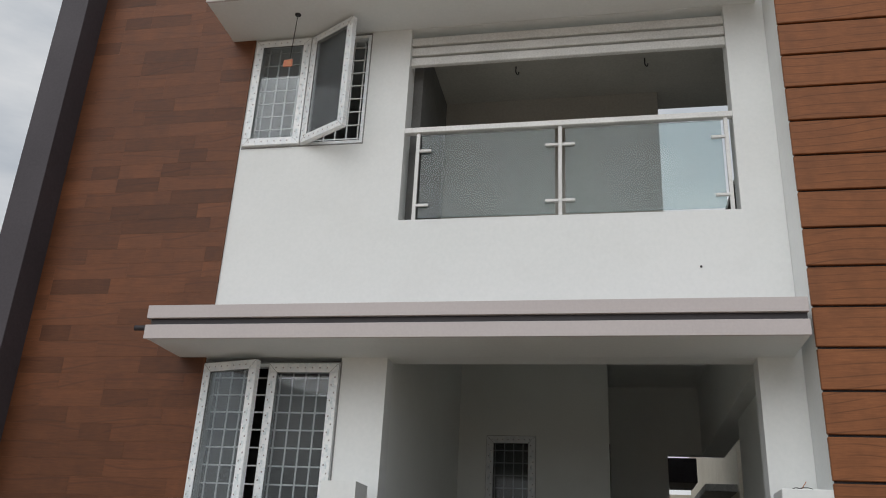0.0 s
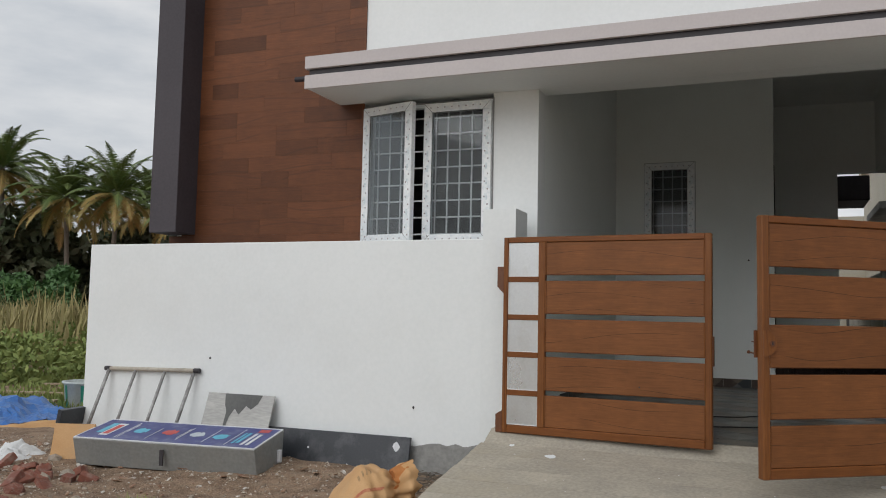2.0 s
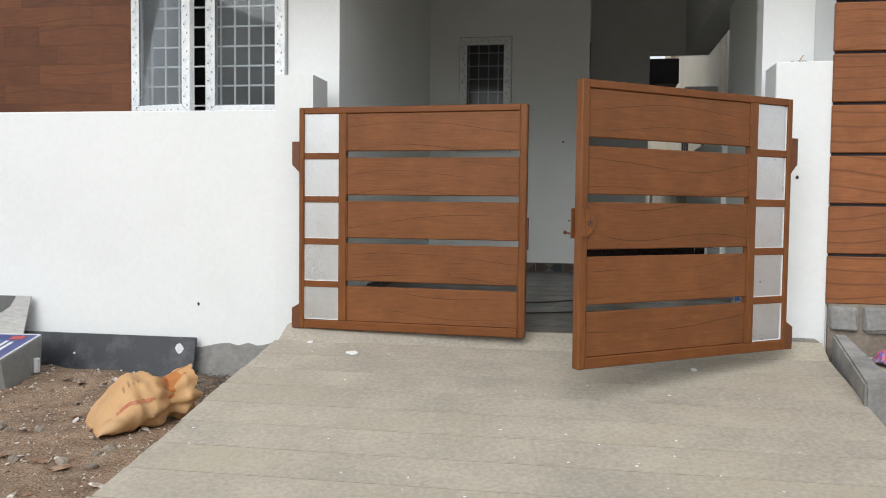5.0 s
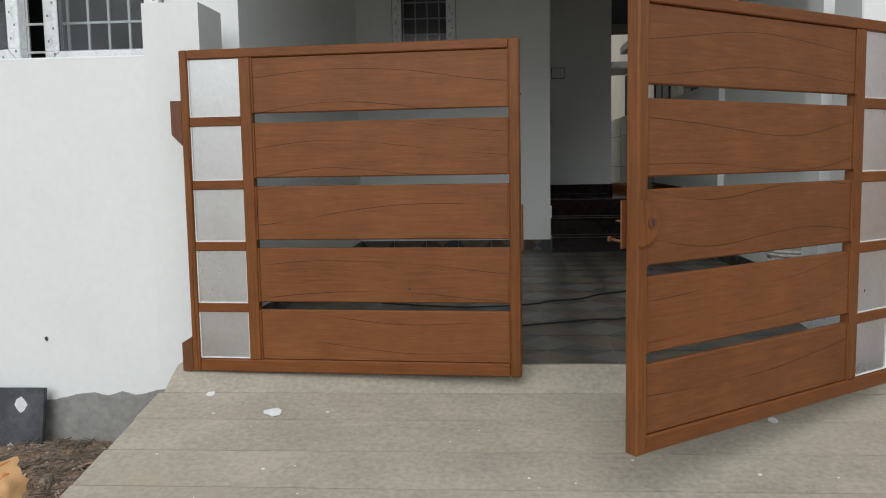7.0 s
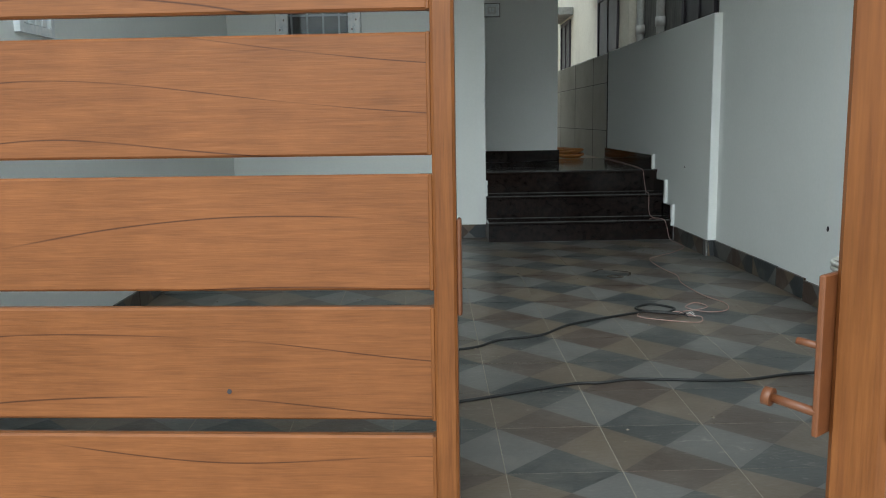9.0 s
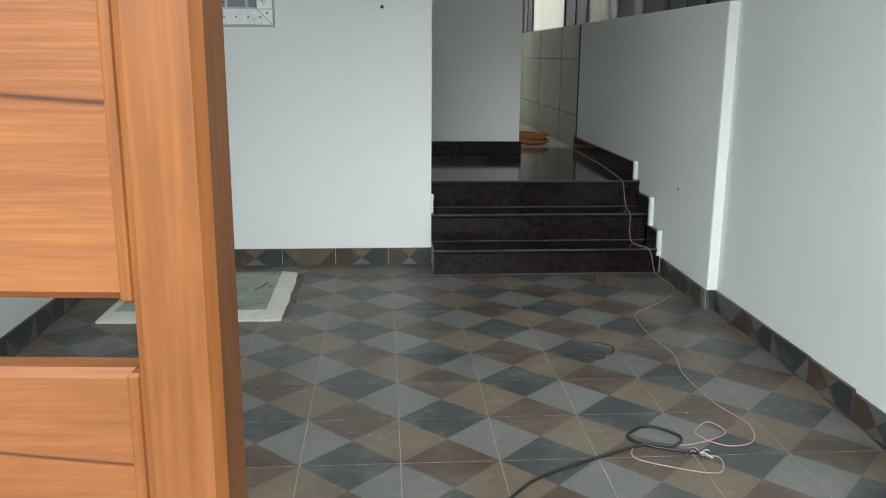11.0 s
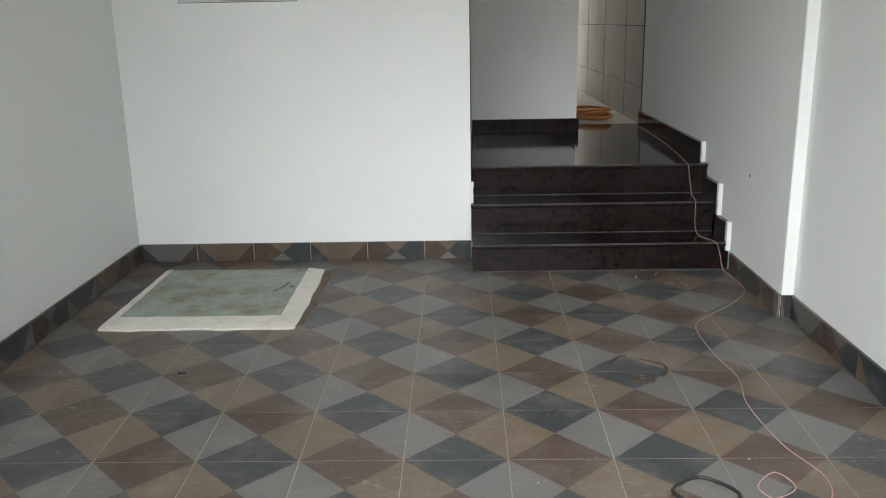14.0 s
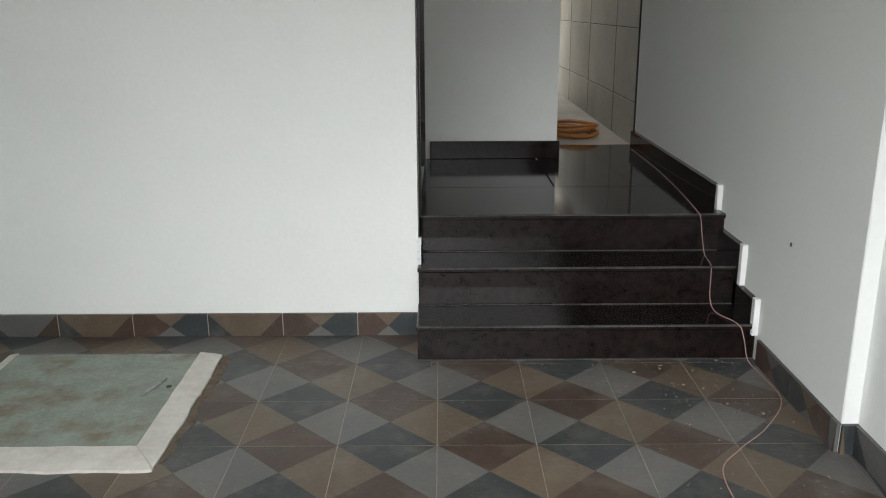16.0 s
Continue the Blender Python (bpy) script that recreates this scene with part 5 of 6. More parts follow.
pts = [(0.18, 0.597), (0.56, 0.597), (0.53, 0.52), (0.47, 0.47), (0.42, 0.50), (0.36, 0.42), (0.31, 0.47), (0.27, 0.40), (0.235, 0.2), (0.225, 0.2), (0.23, 0.44), (0.20, 0.5)]
bm.faces.new([bm.verts.new((x_, -0.002, z_)) for x_, z_ in pts])
part("cement_smear", bm, "wet_cement", tile_board, "dark grey cement smear")

M["old_rail"] = mat("old_rail", (0.50, 0.44, 0.36), 0.6, color2=(0.40, 0.36, 0.30), scale=6, fine=40, dirt=(0.2, 0.15, 0.12), dirt_amount=0.6, dirt_scale=6)
rack = thing("steel_ladder", "paint-splashed steel rung frame leaning against the compound wall", "ladder")
top_z, base_z = 0.20, GROUND - 0.02
part("top_rail", tube(bmesh.new(), [(-5.76, -3.84, top_z), (-4.75, -3.84, top_z + 0.02)], 0.019, 12), "old_rail", rack)
for k, xx in enumerate((-5.74, -5.43, -5.10, -4.78)):
    part("leg", tube(bmesh.new(), [(xx, -3.845, top_z), (xx - 0.10, -4.05, base_z)], 0.016 if k in (0, 3) else 0.014, 10), "old_steel", rack)
for xx in (-5.76, -4.75):
    part("end_cap", tube(bmesh.new(), [(xx - 0.03, -3.84, top_z + (0.02 if xx > -5 else 0)), (xx + 0.03, -3.84, top_z + (0.02 if xx > -5 else 0))], 0.022, 12), "dark_band", rack)

# woven sack with an open mouth
sack = thing("woven_sack", "crumpled orange woven cement sack lying open on the soil", "sack", at=pose(-2.36, -5.04, -0.505, 0, 0, 44))
NU, NV = 48, 40


def sack_point(t, a, lift=0.0):
    s = min(t / 0.66, 1)
    body = math.sin(math.pi * (0.20 + 0.30 * min(s * 1.25, 1))) ** 0.8
    neck = math.exp(-((t - 0.74) / 0.085) ** 2)
    late = max(0, t - 0.74) / 0.26
    seam = min(1, (t / 0.30)) ** 0.6
    wdt = 0.215 * (0.80 + 0.20 * seam) * (body ** 0.4) * (1 - 0.60 * neck) * (1 - 0.45 * late)
    hgt = (0.022 + 0.122 * seam) * (body ** 0.5) * (1 - 0.45 * neck) * (1 - 0.18 * late)
    gather = max(0, 1 - abs(t - 0.76) / 0.3)
    ca, sa = math.cos(a), math.sin(a)
    crease = 1 - 2 * abs(noise.noise((t * 4.5 + ca, ca * 1.7, sa * 1.7)))
    fold = 1 + 0.20 * noise.noise((t * 3, ca * 1.2, sa * 1.2)) + 0.10 * crease + 0.17 * math.sin(a * 9 + t * 6) * gather + 0.07 * noise.noise((t * 11, ca * 4, sa * 4)) - 0.07 * abs(noise.noise((t * 8 + 3, ca * 2.6, sa * 2.6)))
    ragged = 0.05 * late * late * noise.noise((ca * 3, sa * 3, 4.0))
    mid = hgt * 0.93 + 0.055 * neck + 0.075 * late
    y_ = (wdt * fold + lift) * ca
    z_ = max((hgt * fold + lift) * sa + mid, 0.004 + 0.004 * math.sin(a * 7))
    return Vector((-0.29 + 0.54 * t + ragged + 0.02 * noise.noise((ca, sa, t * 3)), y_ + 0.04 * math.sin(t * 2.5), z_))


bm = bmesh.new()
rings = [[bm.verts.new(sack_point(i / NU, 2 * math.pi * j / NV)) for j in range(NV)] for i in range(NU + 1)]
for a, b in zip(rings, rings[1:]):
    for j in range(NV):
        bm.faces.new((a[j], a[(j + 1) % NV], b[(j + 1) % NV], b[j])).smooth = True
bm.faces.new(rings[0][::-1])
part("cloth", bm, "sack_cloth", sack)
bm = bmesh.new()
mouth = sack_point(1.0, 0.0)
rings = []
for depth, shrink in ((0.0, 0.97), (0.06, 0.85), (0.14, 0.6)):
    ctr = sum((sack_point(1.0, 2 * math.pi * j / NV) for j in range(NV)), Vector()) / NV
    rings.append([bm.verts.new(ctr + (sack_point(1.0, 2 * math.pi * j / NV) - ctr) * shrink - Vector((depth, 0, 0))) for j in range(NV)])
for a, b in zip(rings, rings[1:]):
    for j in range(NV):
        bm.faces.new((a[j], a[(j + 1) % NV], b[(j + 1) % NV], b[j])).smooth = True
bm.faces.new(rings[-1])
part("inside", bm, "sack_inside", sack, "bright orange inside of the sack")


def sack_print(t0, t1, a0, a1, material):
    bm = bmesh.new()
    g = [[bm.verts.new(sack_point(t0 + (t1 - t0) * i / 8, radians(a0 + (a1 - a0) * j / 3), 0.003)) for j in range(4)] for i in range(9)]
    for i in range(8):
        for j in range(3):
            bm.faces.new((g[i][j], g[i + 1][j], g[i + 1][j + 1], g[i][j + 1]))
    part("print", bm, material, sack)


for k in range(4):
    sack_print(0.24 + k * 0.055, 0.262 + k * 0.055, 112 - k * 2, 128 - k * 2, "print_dark")
sack_print(0.16, 0.56, 158, 166, "print_red")

# ---- rubble and litter on the soil ----


def lump(r, seed, flat=0.6):
    bm = bmesh.new()
    bmesh.ops.create_icosphere(bm, subdivisions=1, radius=r)
    for q in bm.verts:
        k = 1 + 0.45 * noise.noise((q.co.x / r + seed, q.co.y / r, q.co.z / r))
        q.co = Vector((q.co.x * k, q.co.y * k * 0.85, q.co.z * k * flat))
    return bm


lump_meshes = [mesh_of("stone", lump(1.0, s * 3.7), m) for s in range(3) for m in ("rubble", "brick")]
brick_mesh = mesh_of("brick", boxes((-0.11, 0.11, -0.052, 0.052, 0, 0.07), bevel=0.006), "brick")
rng = random.Random(77)
for k in range(26):
    x_, y_ = rng.uniform(-6.1, -4.7), rng.uniform(-5.5, -4.95)
    ob = tagged(new("broken_brick", brick_mesh), "broken red brick lying in the rubble on the soil", "brick", group="bricks in the rubble")
    ob.matrix_basis = pose(x_, y_, soil_z(x_, y_) - 0.01, rng.uniform(-35, 35), rng.uniform(-35, 35), rng.uniform(0, 360)) @ Matrix.Diagonal((rng.uniform(0.35, 0.9), rng.uniform(0.6, 1), rng.uniform(0.5, 1), 1))
for k in range(90):
    x_, y_ = rng.uniform(-6.8, -2.1), rng.uniform(-6.6, -4.2)
    if x_ > -5.3 and x_ < -3.4 and y_ > -4.9:
        continue
    ob = tagged(new("stone", lump_meshes[rng.randrange(6) if x_ < -4.6 else 2 * rng.randrange(3)]), "small piece of rubble on the bare soil", "stone", group="rubble on the soil")
    r = rng.uniform(0.012, 0.04) if x_ > -4.6 else rng.uniform(0.02, 0.085)
    ob.matrix_basis = pose(x_, y_, soil_z(x_, y_) + r * 0.15, rng.uniform(0, 40), 0, rng.uniform(0, 360)) @ Matrix.Diagonal((r, r, r, 1))
# fine grit as one mesh
vs, fs = [], []
nr = np.random.RandomState(5)
for k in range(11000):
    x_, y_ = nr.uniform(-7.5, -1.95), nr.uniform(-7.2, -3.83)
    r = 0.0025 + 0.013 * nr.uniform() ** 3
    z_ = soil_z(x_, y_)
    i0 = len(vs)
    for dx, dy, dz in ((1, 0, 0), (-0.5, 0.87, 0), (-0.5, -0.87, 0), (0.1, 0.1, 1.0)):
        vs.append((x_ + r * dx * nr.uniform(0.6, 1.6), y_ + r * dy * nr.uniform(0.6, 1.6), z_ + r * dz - 0.001))
    fs += [(i0, i0 + 1, i0 + 3), (i0 + 1, i0 + 2, i0 + 3), (i0 + 2, i0, i0 + 3)]
me = bpy.data.meshes.new("grit")
me.from_pydata(vs, [], fs)
M["grit"] = mat("grit", (0.52, 0.45, 0.37), 0.95, color2=(0.14, 0.095, 0.065), scale=26, fine=90, spread=0.12)
me.materials.append(M["grit"])
tagged(new("grit", me), "scattered pale grit and chips on the soil", "grit", kind="stuff")
# flat pale chips of plaster, paper and tile among the soil
M["chip"] = mat("chip", (0.66, 0.63, 0.58), 0.85, color2=(0.36, 0.27, 0.20), scale=9, fine=40, spread=0.2)
M["chip_red"] = mat("chip_red", (0.25, 0.135, 0.085), 0.9, color2=(0.36, 0.24, 0.16), scale=9, fine=40, spread=0.2)
for nm, count, mt, words in (("plaster_chips", 420, "chip", "flat pale chips of plaster and paper on the soil"), ("brick_chips", 500, "chip_red", "reddish brick chips trodden into the soil")):
    vs, fs = [], []
    for k in range(count):
        x_, y_ = nr.uniform(-7.0, -2.05), nr.uniform(-6.6, -4.15)
        r = 0.008 + 0.045 * nr.uniform() ** 4
        a0, tilt = nr.uniform(0, 6.28), nr.uniform(-0.35, 0.35)
        z_ = soil_z(x_, y_) + 0.002 + r * abs(tilt) * 0.6
        i0, m_ = len(vs), 6
        for lift in (0.0, 0.004 + 0.1 * r):
            for q in range(m_):
                rr_ = r * nr.uniform(0.55, 1.2)
                dx, dy = rr_ * math.cos(q * 6.28 / m_), 0.55 * rr_ * math.sin(q * 6.28 / m_)
                vs.append((x_ + dx * math.cos(a0) - dy * math.sin(a0), y_ + dx * math.sin(a0) + dy * math.cos(a0), z_ + dx * tilt + lift))
        fs.append(tuple(range(i0 + m_, i0 + 2 * m_)))
        fs += [(i0 + q, i0 + (q + 1) % m_, i0 + m_ + (q + 1) % m_, i0 + m_ + q) for q in range(m_)]
    me = bpy.data.meshes.new(nm)
    me.from_pydata(vs, [], fs)
    me.materials.append(M[mt])
    tagged(new(nm, me), words, "chips", kind="stuff")
# twigs and dry chips at the ramp edge
vs, fs = [], []
for k in range(260):
    x_, y_ = nr.uniform(-2.75, -2.0), nr.uniform(-4.5, -3.85)
    L, a, r = nr.uniform(0.03, 0.14), nr.uniform(0, 6.28), nr.uniform(0.002, 0.006)
    z_ = soil_z(x_, y_) + nr.uniform(0.005, 0.045) * (1 - abs(x_ + 2.2))
    d, p = Vector((math.cos(a), math.sin(a), nr.uniform(-0.2, 0.2))) * L / 2, Vector((-math.sin(a), math.cos(a), 0)) * r
    c = Vector((x_, y_, z_))
    i0 = len(vs)
    vs += [c - d - p, c - d + p, c + d + p, c + d - p, c - d + Vector((0, 0, r)), c + d + Vector((0, 0, r))]
    fs += [(i0, i0 + 3, i0 + 5, i0 + 4), (i0 + 1, i0 + 4, i0 + 5, i0 + 2), (i0, i0 + 1, i0 + 2, i0 + 3)]
me = bpy.data.meshes.new("wood_chips")
me.from_pydata(vs, [], fs)
me.materials.append(M["bark"])
tagged(new("wood_chips", me), "dry twigs and bark chips beside the ramp", "chips", kind="stuff")


bm = bmesh.new()
rng = random.Random(44)
for k in range(90):
    a, h_, ln_ = rng.uniform(0, 6.28), rng.uniform(0.05, 0.13), rng.uniform(0.03, 0.12)
    bx, by = -3.78 + rng.gauss(0, 0.06), -5.64 + rng.gauss(0, 0.045)
    bz = soil_z(bx, by) - 0.004
    d, w_ = Vector((math.cos(a), math.sin(a), 0)), Vector((-math.sin(a), math.cos(a), 0)) * 0.004
    p0, p1, p2 = Vector((bx, by, bz)), Vector((bx, by, bz + h_ * 0.7)) + d * ln_ * 0.4, Vector((bx, by, bz + h_)) + d * ln_
    q = [bm.verts.new(p) for p in (p0 - w_, p0 + w_, p1 + w_ * 0.8, p1 - w_ * 0.8, p2)]
    bm.faces.new(q[:4])
    bm.faces.new((q[3], q[2], q[4]))
tuft = thing("grass_tuft", "small green grass tuft growing in the bare soil", "grass")
part("blades", bm, "grass_a", tuft)["kind"] = "stuff"


def crumpled(name, label, category, material, at, sx, sy, h, seed, n=26):
    """A crumpled cloth or sheet."""
    bm = bmesh.new()
    grid = [[None] * (n + 1) for _ in range(n + 1)]
    for i in range(n + 1):
        for j in range(n + 1):
            u, w = i / n * 2 - 1, j / n * 2 - 1
            edge = max(0, 1 - (u * u + w * w) * 0.75)
            z_ = h * edge * (0.55 + 0.6 * noise.noise((u * 2.1 + seed, w * 2.1, 0))) + 0.35 * h * abs(noise.noise((u * 5 + seed, w * 5, 3))) + 0.004
            grid[i][j] = bm.verts.new((sx * u * (1 + 0.12 * noise.noise((w * 3, seed, 1))), sy * w * (1 + 0.12 * noise.noise((u * 3, seed, 6))), max(z_, 0.004)))
    for i in range(n):
        for j in range(n):
            bm.faces.new((grid[i][j], grid[i + 1][j], grid[i + 1][j + 1], grid[i][j + 1]))
    th = thing(name, label, category, at=at)
    part("sheet", bm, material, th)
    return th


crumpled("tarpaulin", "crumpled blue plastic tarpaulin lying on the ground", "tarpaulin", "tarp", pose(-8.1, -2.75, GROUND - 0.04, 0, 0, -35), 1.0, 0.55, 0.26, 3.0)
crumpled("cloth_sheet", "dusty orange cloth sheet lying on the soil", "cloth", "sack_cloth", pose(-6.95, -3.35, GROUND - 0.04, 0, 0, 40), 0.75, 0.13, 0.10, 9.0)
crumpled("white_cloth", "crumpled white plastic sack in the rubble", "sack", "cloth_white", pose(-5.95, -4.75, GROUND - 0.08, 0, 0, 30), 0.34, 0.24, 0.18, 5.0)
M["foil"] = mat("foil", (0.55, 0.10, 0.14), 0.3, color2=(0.12, 0.14, 0.5), scale=14, fine=30, spread=0.15, dirt=(0.7, 0.6, 0.2), dirt_amount=0.9, dirt_scale=14)
crumpled("snack_wrapper", "crumpled colourful plastic wrappers in the kerb box", "wrapper", "foil", pose(1.80, -4.12, -0.168, 0, 0, 20), 0.15, 0.12, 0.16, 2.0, n=16)
crumpled("paper_bag", "crumpled white and yellow paper bag in the kerb box", "bag", "cloth_white", pose(1.92, -4.0, -0.168, 0, 0, 70), 0.12, 0.10, 0.2, 7.0, n=14)
pipe = thing("pipe_stub", "short white plastic pipe lying in front of the kerb", "pipe")
part("pipe", tube(bmesh.new(), [(1.62, -4.95, -0.27), (1.95, -5.25, -0.30)], 0.055, 16), "pvc", pipe)
tub = thing("plastic_tub", "dirty white plastic tub with green stripes on the ground", "tub", at=Matrix.Translation((-8.05, -1.75, GROUND - 0.06)))
part("body", lathe(bmesh.new(), [(0.22, 0.0), (0.25, 0.02), (0.28, 0.33), (0.305, 0.34), (0.305, 0.36), (0.27, 0.36), (0.24, 0.05)], sides=24), "tub_plastic", tub)
bm = bmesh.new()
for a0 in (3.6, 4.3, 5.2):
    vs_ = []
    for a, z_ in ((a0, 0.03), (a0 + 0.18, 0.03), (a0 + 0.18, 0.32), (a0, 0.32)):
        r = 0.252 + 0.03 * (z_ - 0.02) / 0.31 + 0.002
        vs_.append(bm.verts.new((r * math.cos(a), r * math.sin(a), z_)))
    bm.faces.new(vs_)
part("stripe", bm, "tub_green", tub, "green stripe")
rng = random.Random(3)
for k, (x_, y_, a, L) in enumerate(((-9.4, -1.0, 20, 1.4), (-10.2, 0.2, 35, 1.0), (-8.9, -1.9, 8, 0.9), (-10.5, 1.2, -12, 1.6), (-8.9, 0.4, 25, 0.8), (-6.7, -2.2, 40, 0.5))):
    ob = part("board", boxes((-L / 2, L / 2, -0.06, 0.06, 0, 0.03), bevel=0.004), "timber")
    ob.name = "timber_plank"
    tagged(ob, "weathered timber plank lying on the ground", "plank", group="loose planks")
    ob.matrix_basis = pose(x_, y_, GROUND + 0.0, rng.uniform(-4, 4), rng.uniform(-3, 3), a)
card = part("card", boxes((0, 0.34, 0, 0.012, 0, 0.30)), "sack_cloth")
card.name = "cardboard_sheet"
tagged(card, "brown cardboard sheet leaning at the sign", "cardboard")
card.matrix_basis = pose(-5.52, -4.70, GROUND - 0.03, -14, 0, 20)
jamb = part("panel", boxes((0, 0.05, 0, 0.35, 0, 0.33), bevel=0.004), "black_stone")
jamb.name = "stone_offcut"
tagged(jamb, "dark stone offcut standing at the end of the wall", "stone")
jamb.matrix_basis = pose(-6.12, -4.12, GROUND - 0.03, 0, 10, 5)

# wires on the right pier, anchor holes in the plaster
wires = thing("loose_wires", "loose thin electric wires sticking out of the pier top", "wire")
for k, pts in enumerate((((1.22, -3.65, 1.62), (1.27, -3.66, 1.645), (1.33, -3.67, 1.65), (1.40, -3.66, 1.628)), ((1.27, -3.65, 1.62), (1.30, -3.65, 1.66), (1.32, -3.66, 1.69)), ((1.20, -3.62, 1.626), (1.25, -3.66, 1.65), (1.30, -3.67, 1.632)))):
    part("wire", tube(bmesh.new(), smooth_path([Vector(p) for p in pts], 5), 0.003, 5), "print_red" if k == 1 else "cable_black", wires)


def plaster_mark(x_, y_, z_, face, r=0.012):
    ob = part("mark", lump(r, x_ * 5 + z_, 1.0), "dark_band")
    ob.name = "wall_anchor"
    tagged(ob, "dark drilled anchor hole in the plaster", "anchor", group="anchor holes")
    ob.matrix_basis = Matrix.Translation((x_, y_, z_)) @ (Matrix.Diagonal((1, 0.15, 1, 1)) if face == "y" else Matrix.Diagonal((0.15, 1, 1, 1)))


for p in ((0.77, -3.342, 3.405, "y"), (1.27, -3.812, 0.92, "y"), (-0.275, 0.268, 1.46, "y"), (-4.64, -3.808, 0.336, "y"), (-2.66, -3.808, 0.02, "y"), (1.338, -2.144, 0.352, "x", 0.014), (1.288, -0.224, 0.517, "x", 0.009)):
    plaster_mark(*p)
hook = thing("ceiling_hook", "thin wire hanging from the ledge soffit with a red tag", "wire")
part("wire", tube(bmesh.new(), [(-2.84, -3.70, 5.955), (-2.86, -3.70, 5.45)], 0.004, 6), "cable_black", hook)
part("rose", tube(bmesh.new(), [(-2.84, -3.70, 5.945), (-2.84, -3.70, 5.958)], 0.03, 12), "dark_band", hook)
part("tag", boxes((-2.92, -2.83, -3.705, -3.695, 5.36, 5.44), bevel=0.003), "print_red", hook)
for hx, hy in ((-0.85, -2.6), (0.45, -2.6)):
    hk = thing("fan_hook", "dark metal fan hook under the balcony ceiling", "hook", group="balcony ceiling hooks")
    part("hook", tube(bmesh.new(), smooth_path([Vector(p) for p in ((hx, hy, 5.95), (hx, hy, 5.88), (hx + 0.02, hy, 5.85), (hx + 0.03, hy, 5.88))], 4), 0.007, 6), "dark_band", hk)

# ---- the field: grass, bushes, palms ----


def blades(name, label, count, region, hmin, hmax, material, seed, width=0.02, lean=0.5):
    nr = np.random.RandomState(seed)
    pts = []
    while len(pts) < count:
        x_, y_ = region(nr)
        if noise.noise((x_ * 0.25, y_ * 0.25, seed)) + nr.uniform(-0.5, 0.5) > -0.2:
            pts.append((x_, y_))
    p = np.array(pts)
    n_ = len(p)
    h = nr.uniform(hmin, hmax, n_) * (0.7 + 0.5 * np.array([noise.noise((a * 0.4, b * 0.4, seed + 1)) for a, b in pts]))
    a = nr.uniform(0, 2 * np.pi, n_)
    w = width * nr.uniform(0.6, 1.5, n_)
    lx, ly = np.cos(a) * h * lean * nr.uniform(0, 1, n_), np.sin(a) * h * lean * nr.uniform(0, 1, n_)
    z0 = GROUND - 0.05
    dx, dy = -np.sin(a) * w, np.cos(a) * w
    v0 = np.stack([p[:, 0] - dx, p[:, 1] - dy, np.full(n_, z0)], 1)
    v1 = np.stack([p[:, 0] + dx, p[:, 1] + dy, np.full(n_, z0)], 1)
    v2 = np.stack([p[:, 0] + dx + lx * 0.4, p[:, 1] + dy + ly * 0.4, z0 + h * 0.6], 1)
    v3 = np.stack([p[:, 0] - dx + lx * 0.4, p[:, 1] - dy + ly * 0.4, z0 + h * 0.6], 1)
    v4 = np.stack([p[:, 0] + lx, p[:, 1] + ly, z0 + h], 1)
    vs = np.stack([v0, v1, v2, v3, v4], 1).reshape(-1, 3)
    fs = []
    for k in range(n_):
        i = 5 * k
        fs += [(i, i + 1, i + 2, i + 3), (i + 3, i + 2, i + 4)]
    me = bpy.data.meshes.new(name)
    me.from_pydata(vs.tolist(), [], fs)
    me.materials.append(M[material])
    return tagged(new(name, me), label, "grass", kind="stuff")


def wedge_region(r0, r1):
    def f(nr):
        r = r0 + (r1 - r0) * nr.uniform() ** 0.8
        a = radians(nr.uniform(38, 56))
        return -r * math.sin(a), -10 + r * math.cos(a)
    return f


def leaves_cloud(name, count, blobs, size, material, seed):
    """Many small leaf blades in uneven clumps."""
    nr = np.random.RandomState(seed)
    vs, fs = [], []
    for k in range(count):
        c, r = blobs[nr.randint(len(blobs))]
        d = nr.normal(size=3)
        d /= np.linalg.norm(d)
        p = Vector(c) + Vector(d * np.array(r) * nr.uniform(0.55, 1.0) ** 0.5)
        a, b = Vector(nr.normal(size=3)).normalized(), Vector(nr.normal(size=3)).normalized()
        b = a.cross(b).normalized()
        s = size * nr.uniform(0.6, 1.4)
        i = len(vs)
        vs += [p - a * s, p + b * s * 0.45, p + a * s, p - b * s * 0.45]
        fs.append((i, i + 1, i + 2, i + 3))
    me = bpy.data.meshes.new(name)
    me.from_pydata([tuple(q) for q in vs], [], fs)
    me.materials.append(M[material])
    return me


blades("grass", "tall green and yellow weeds in the vacant plot", 26000, wedge_region(22, 42), 0.5, 1.3, "grass_a", 1, 0.03)
blades("dry_grass", "dry straw-coloured grass in the vacant plot", 9000, wedge_region(20, 46), 0.8, 1.9, "grass_b", 2, 0.03)
blades("short_grass", "thin short grass on bare soil", 9000, wedge_region(10.5, 17), 0.06, 0.22, "grass_a", 3, 0.012)
nr = np.random.RandomState(9)
blobs = []
for k in range(70):
    r, a = nr.uniform(15, 32), radians(nr.uniform(40, 55))
    blobs.append(((-r * math.sin(a), -10 + r * math.cos(a), GROUND + nr.uniform(0.1, 0.35)), (nr.uniform(0.5, 1.2), nr.uniform(0.5, 1.2), nr.uniform(0.3, 0.6))))
tagged(new("weeds", leaves_cloud("weeds", 24000, blobs, 0.07, "grass_a", 4)), "low leafy weeds with yellow flowers in the plot", "weeds", kind="stuff")
bush = thing("bush", "dense dark green leafy bush at the edge of the field", "bush", at=Matrix.Translation((-33.2, 19.8, GROUND)))
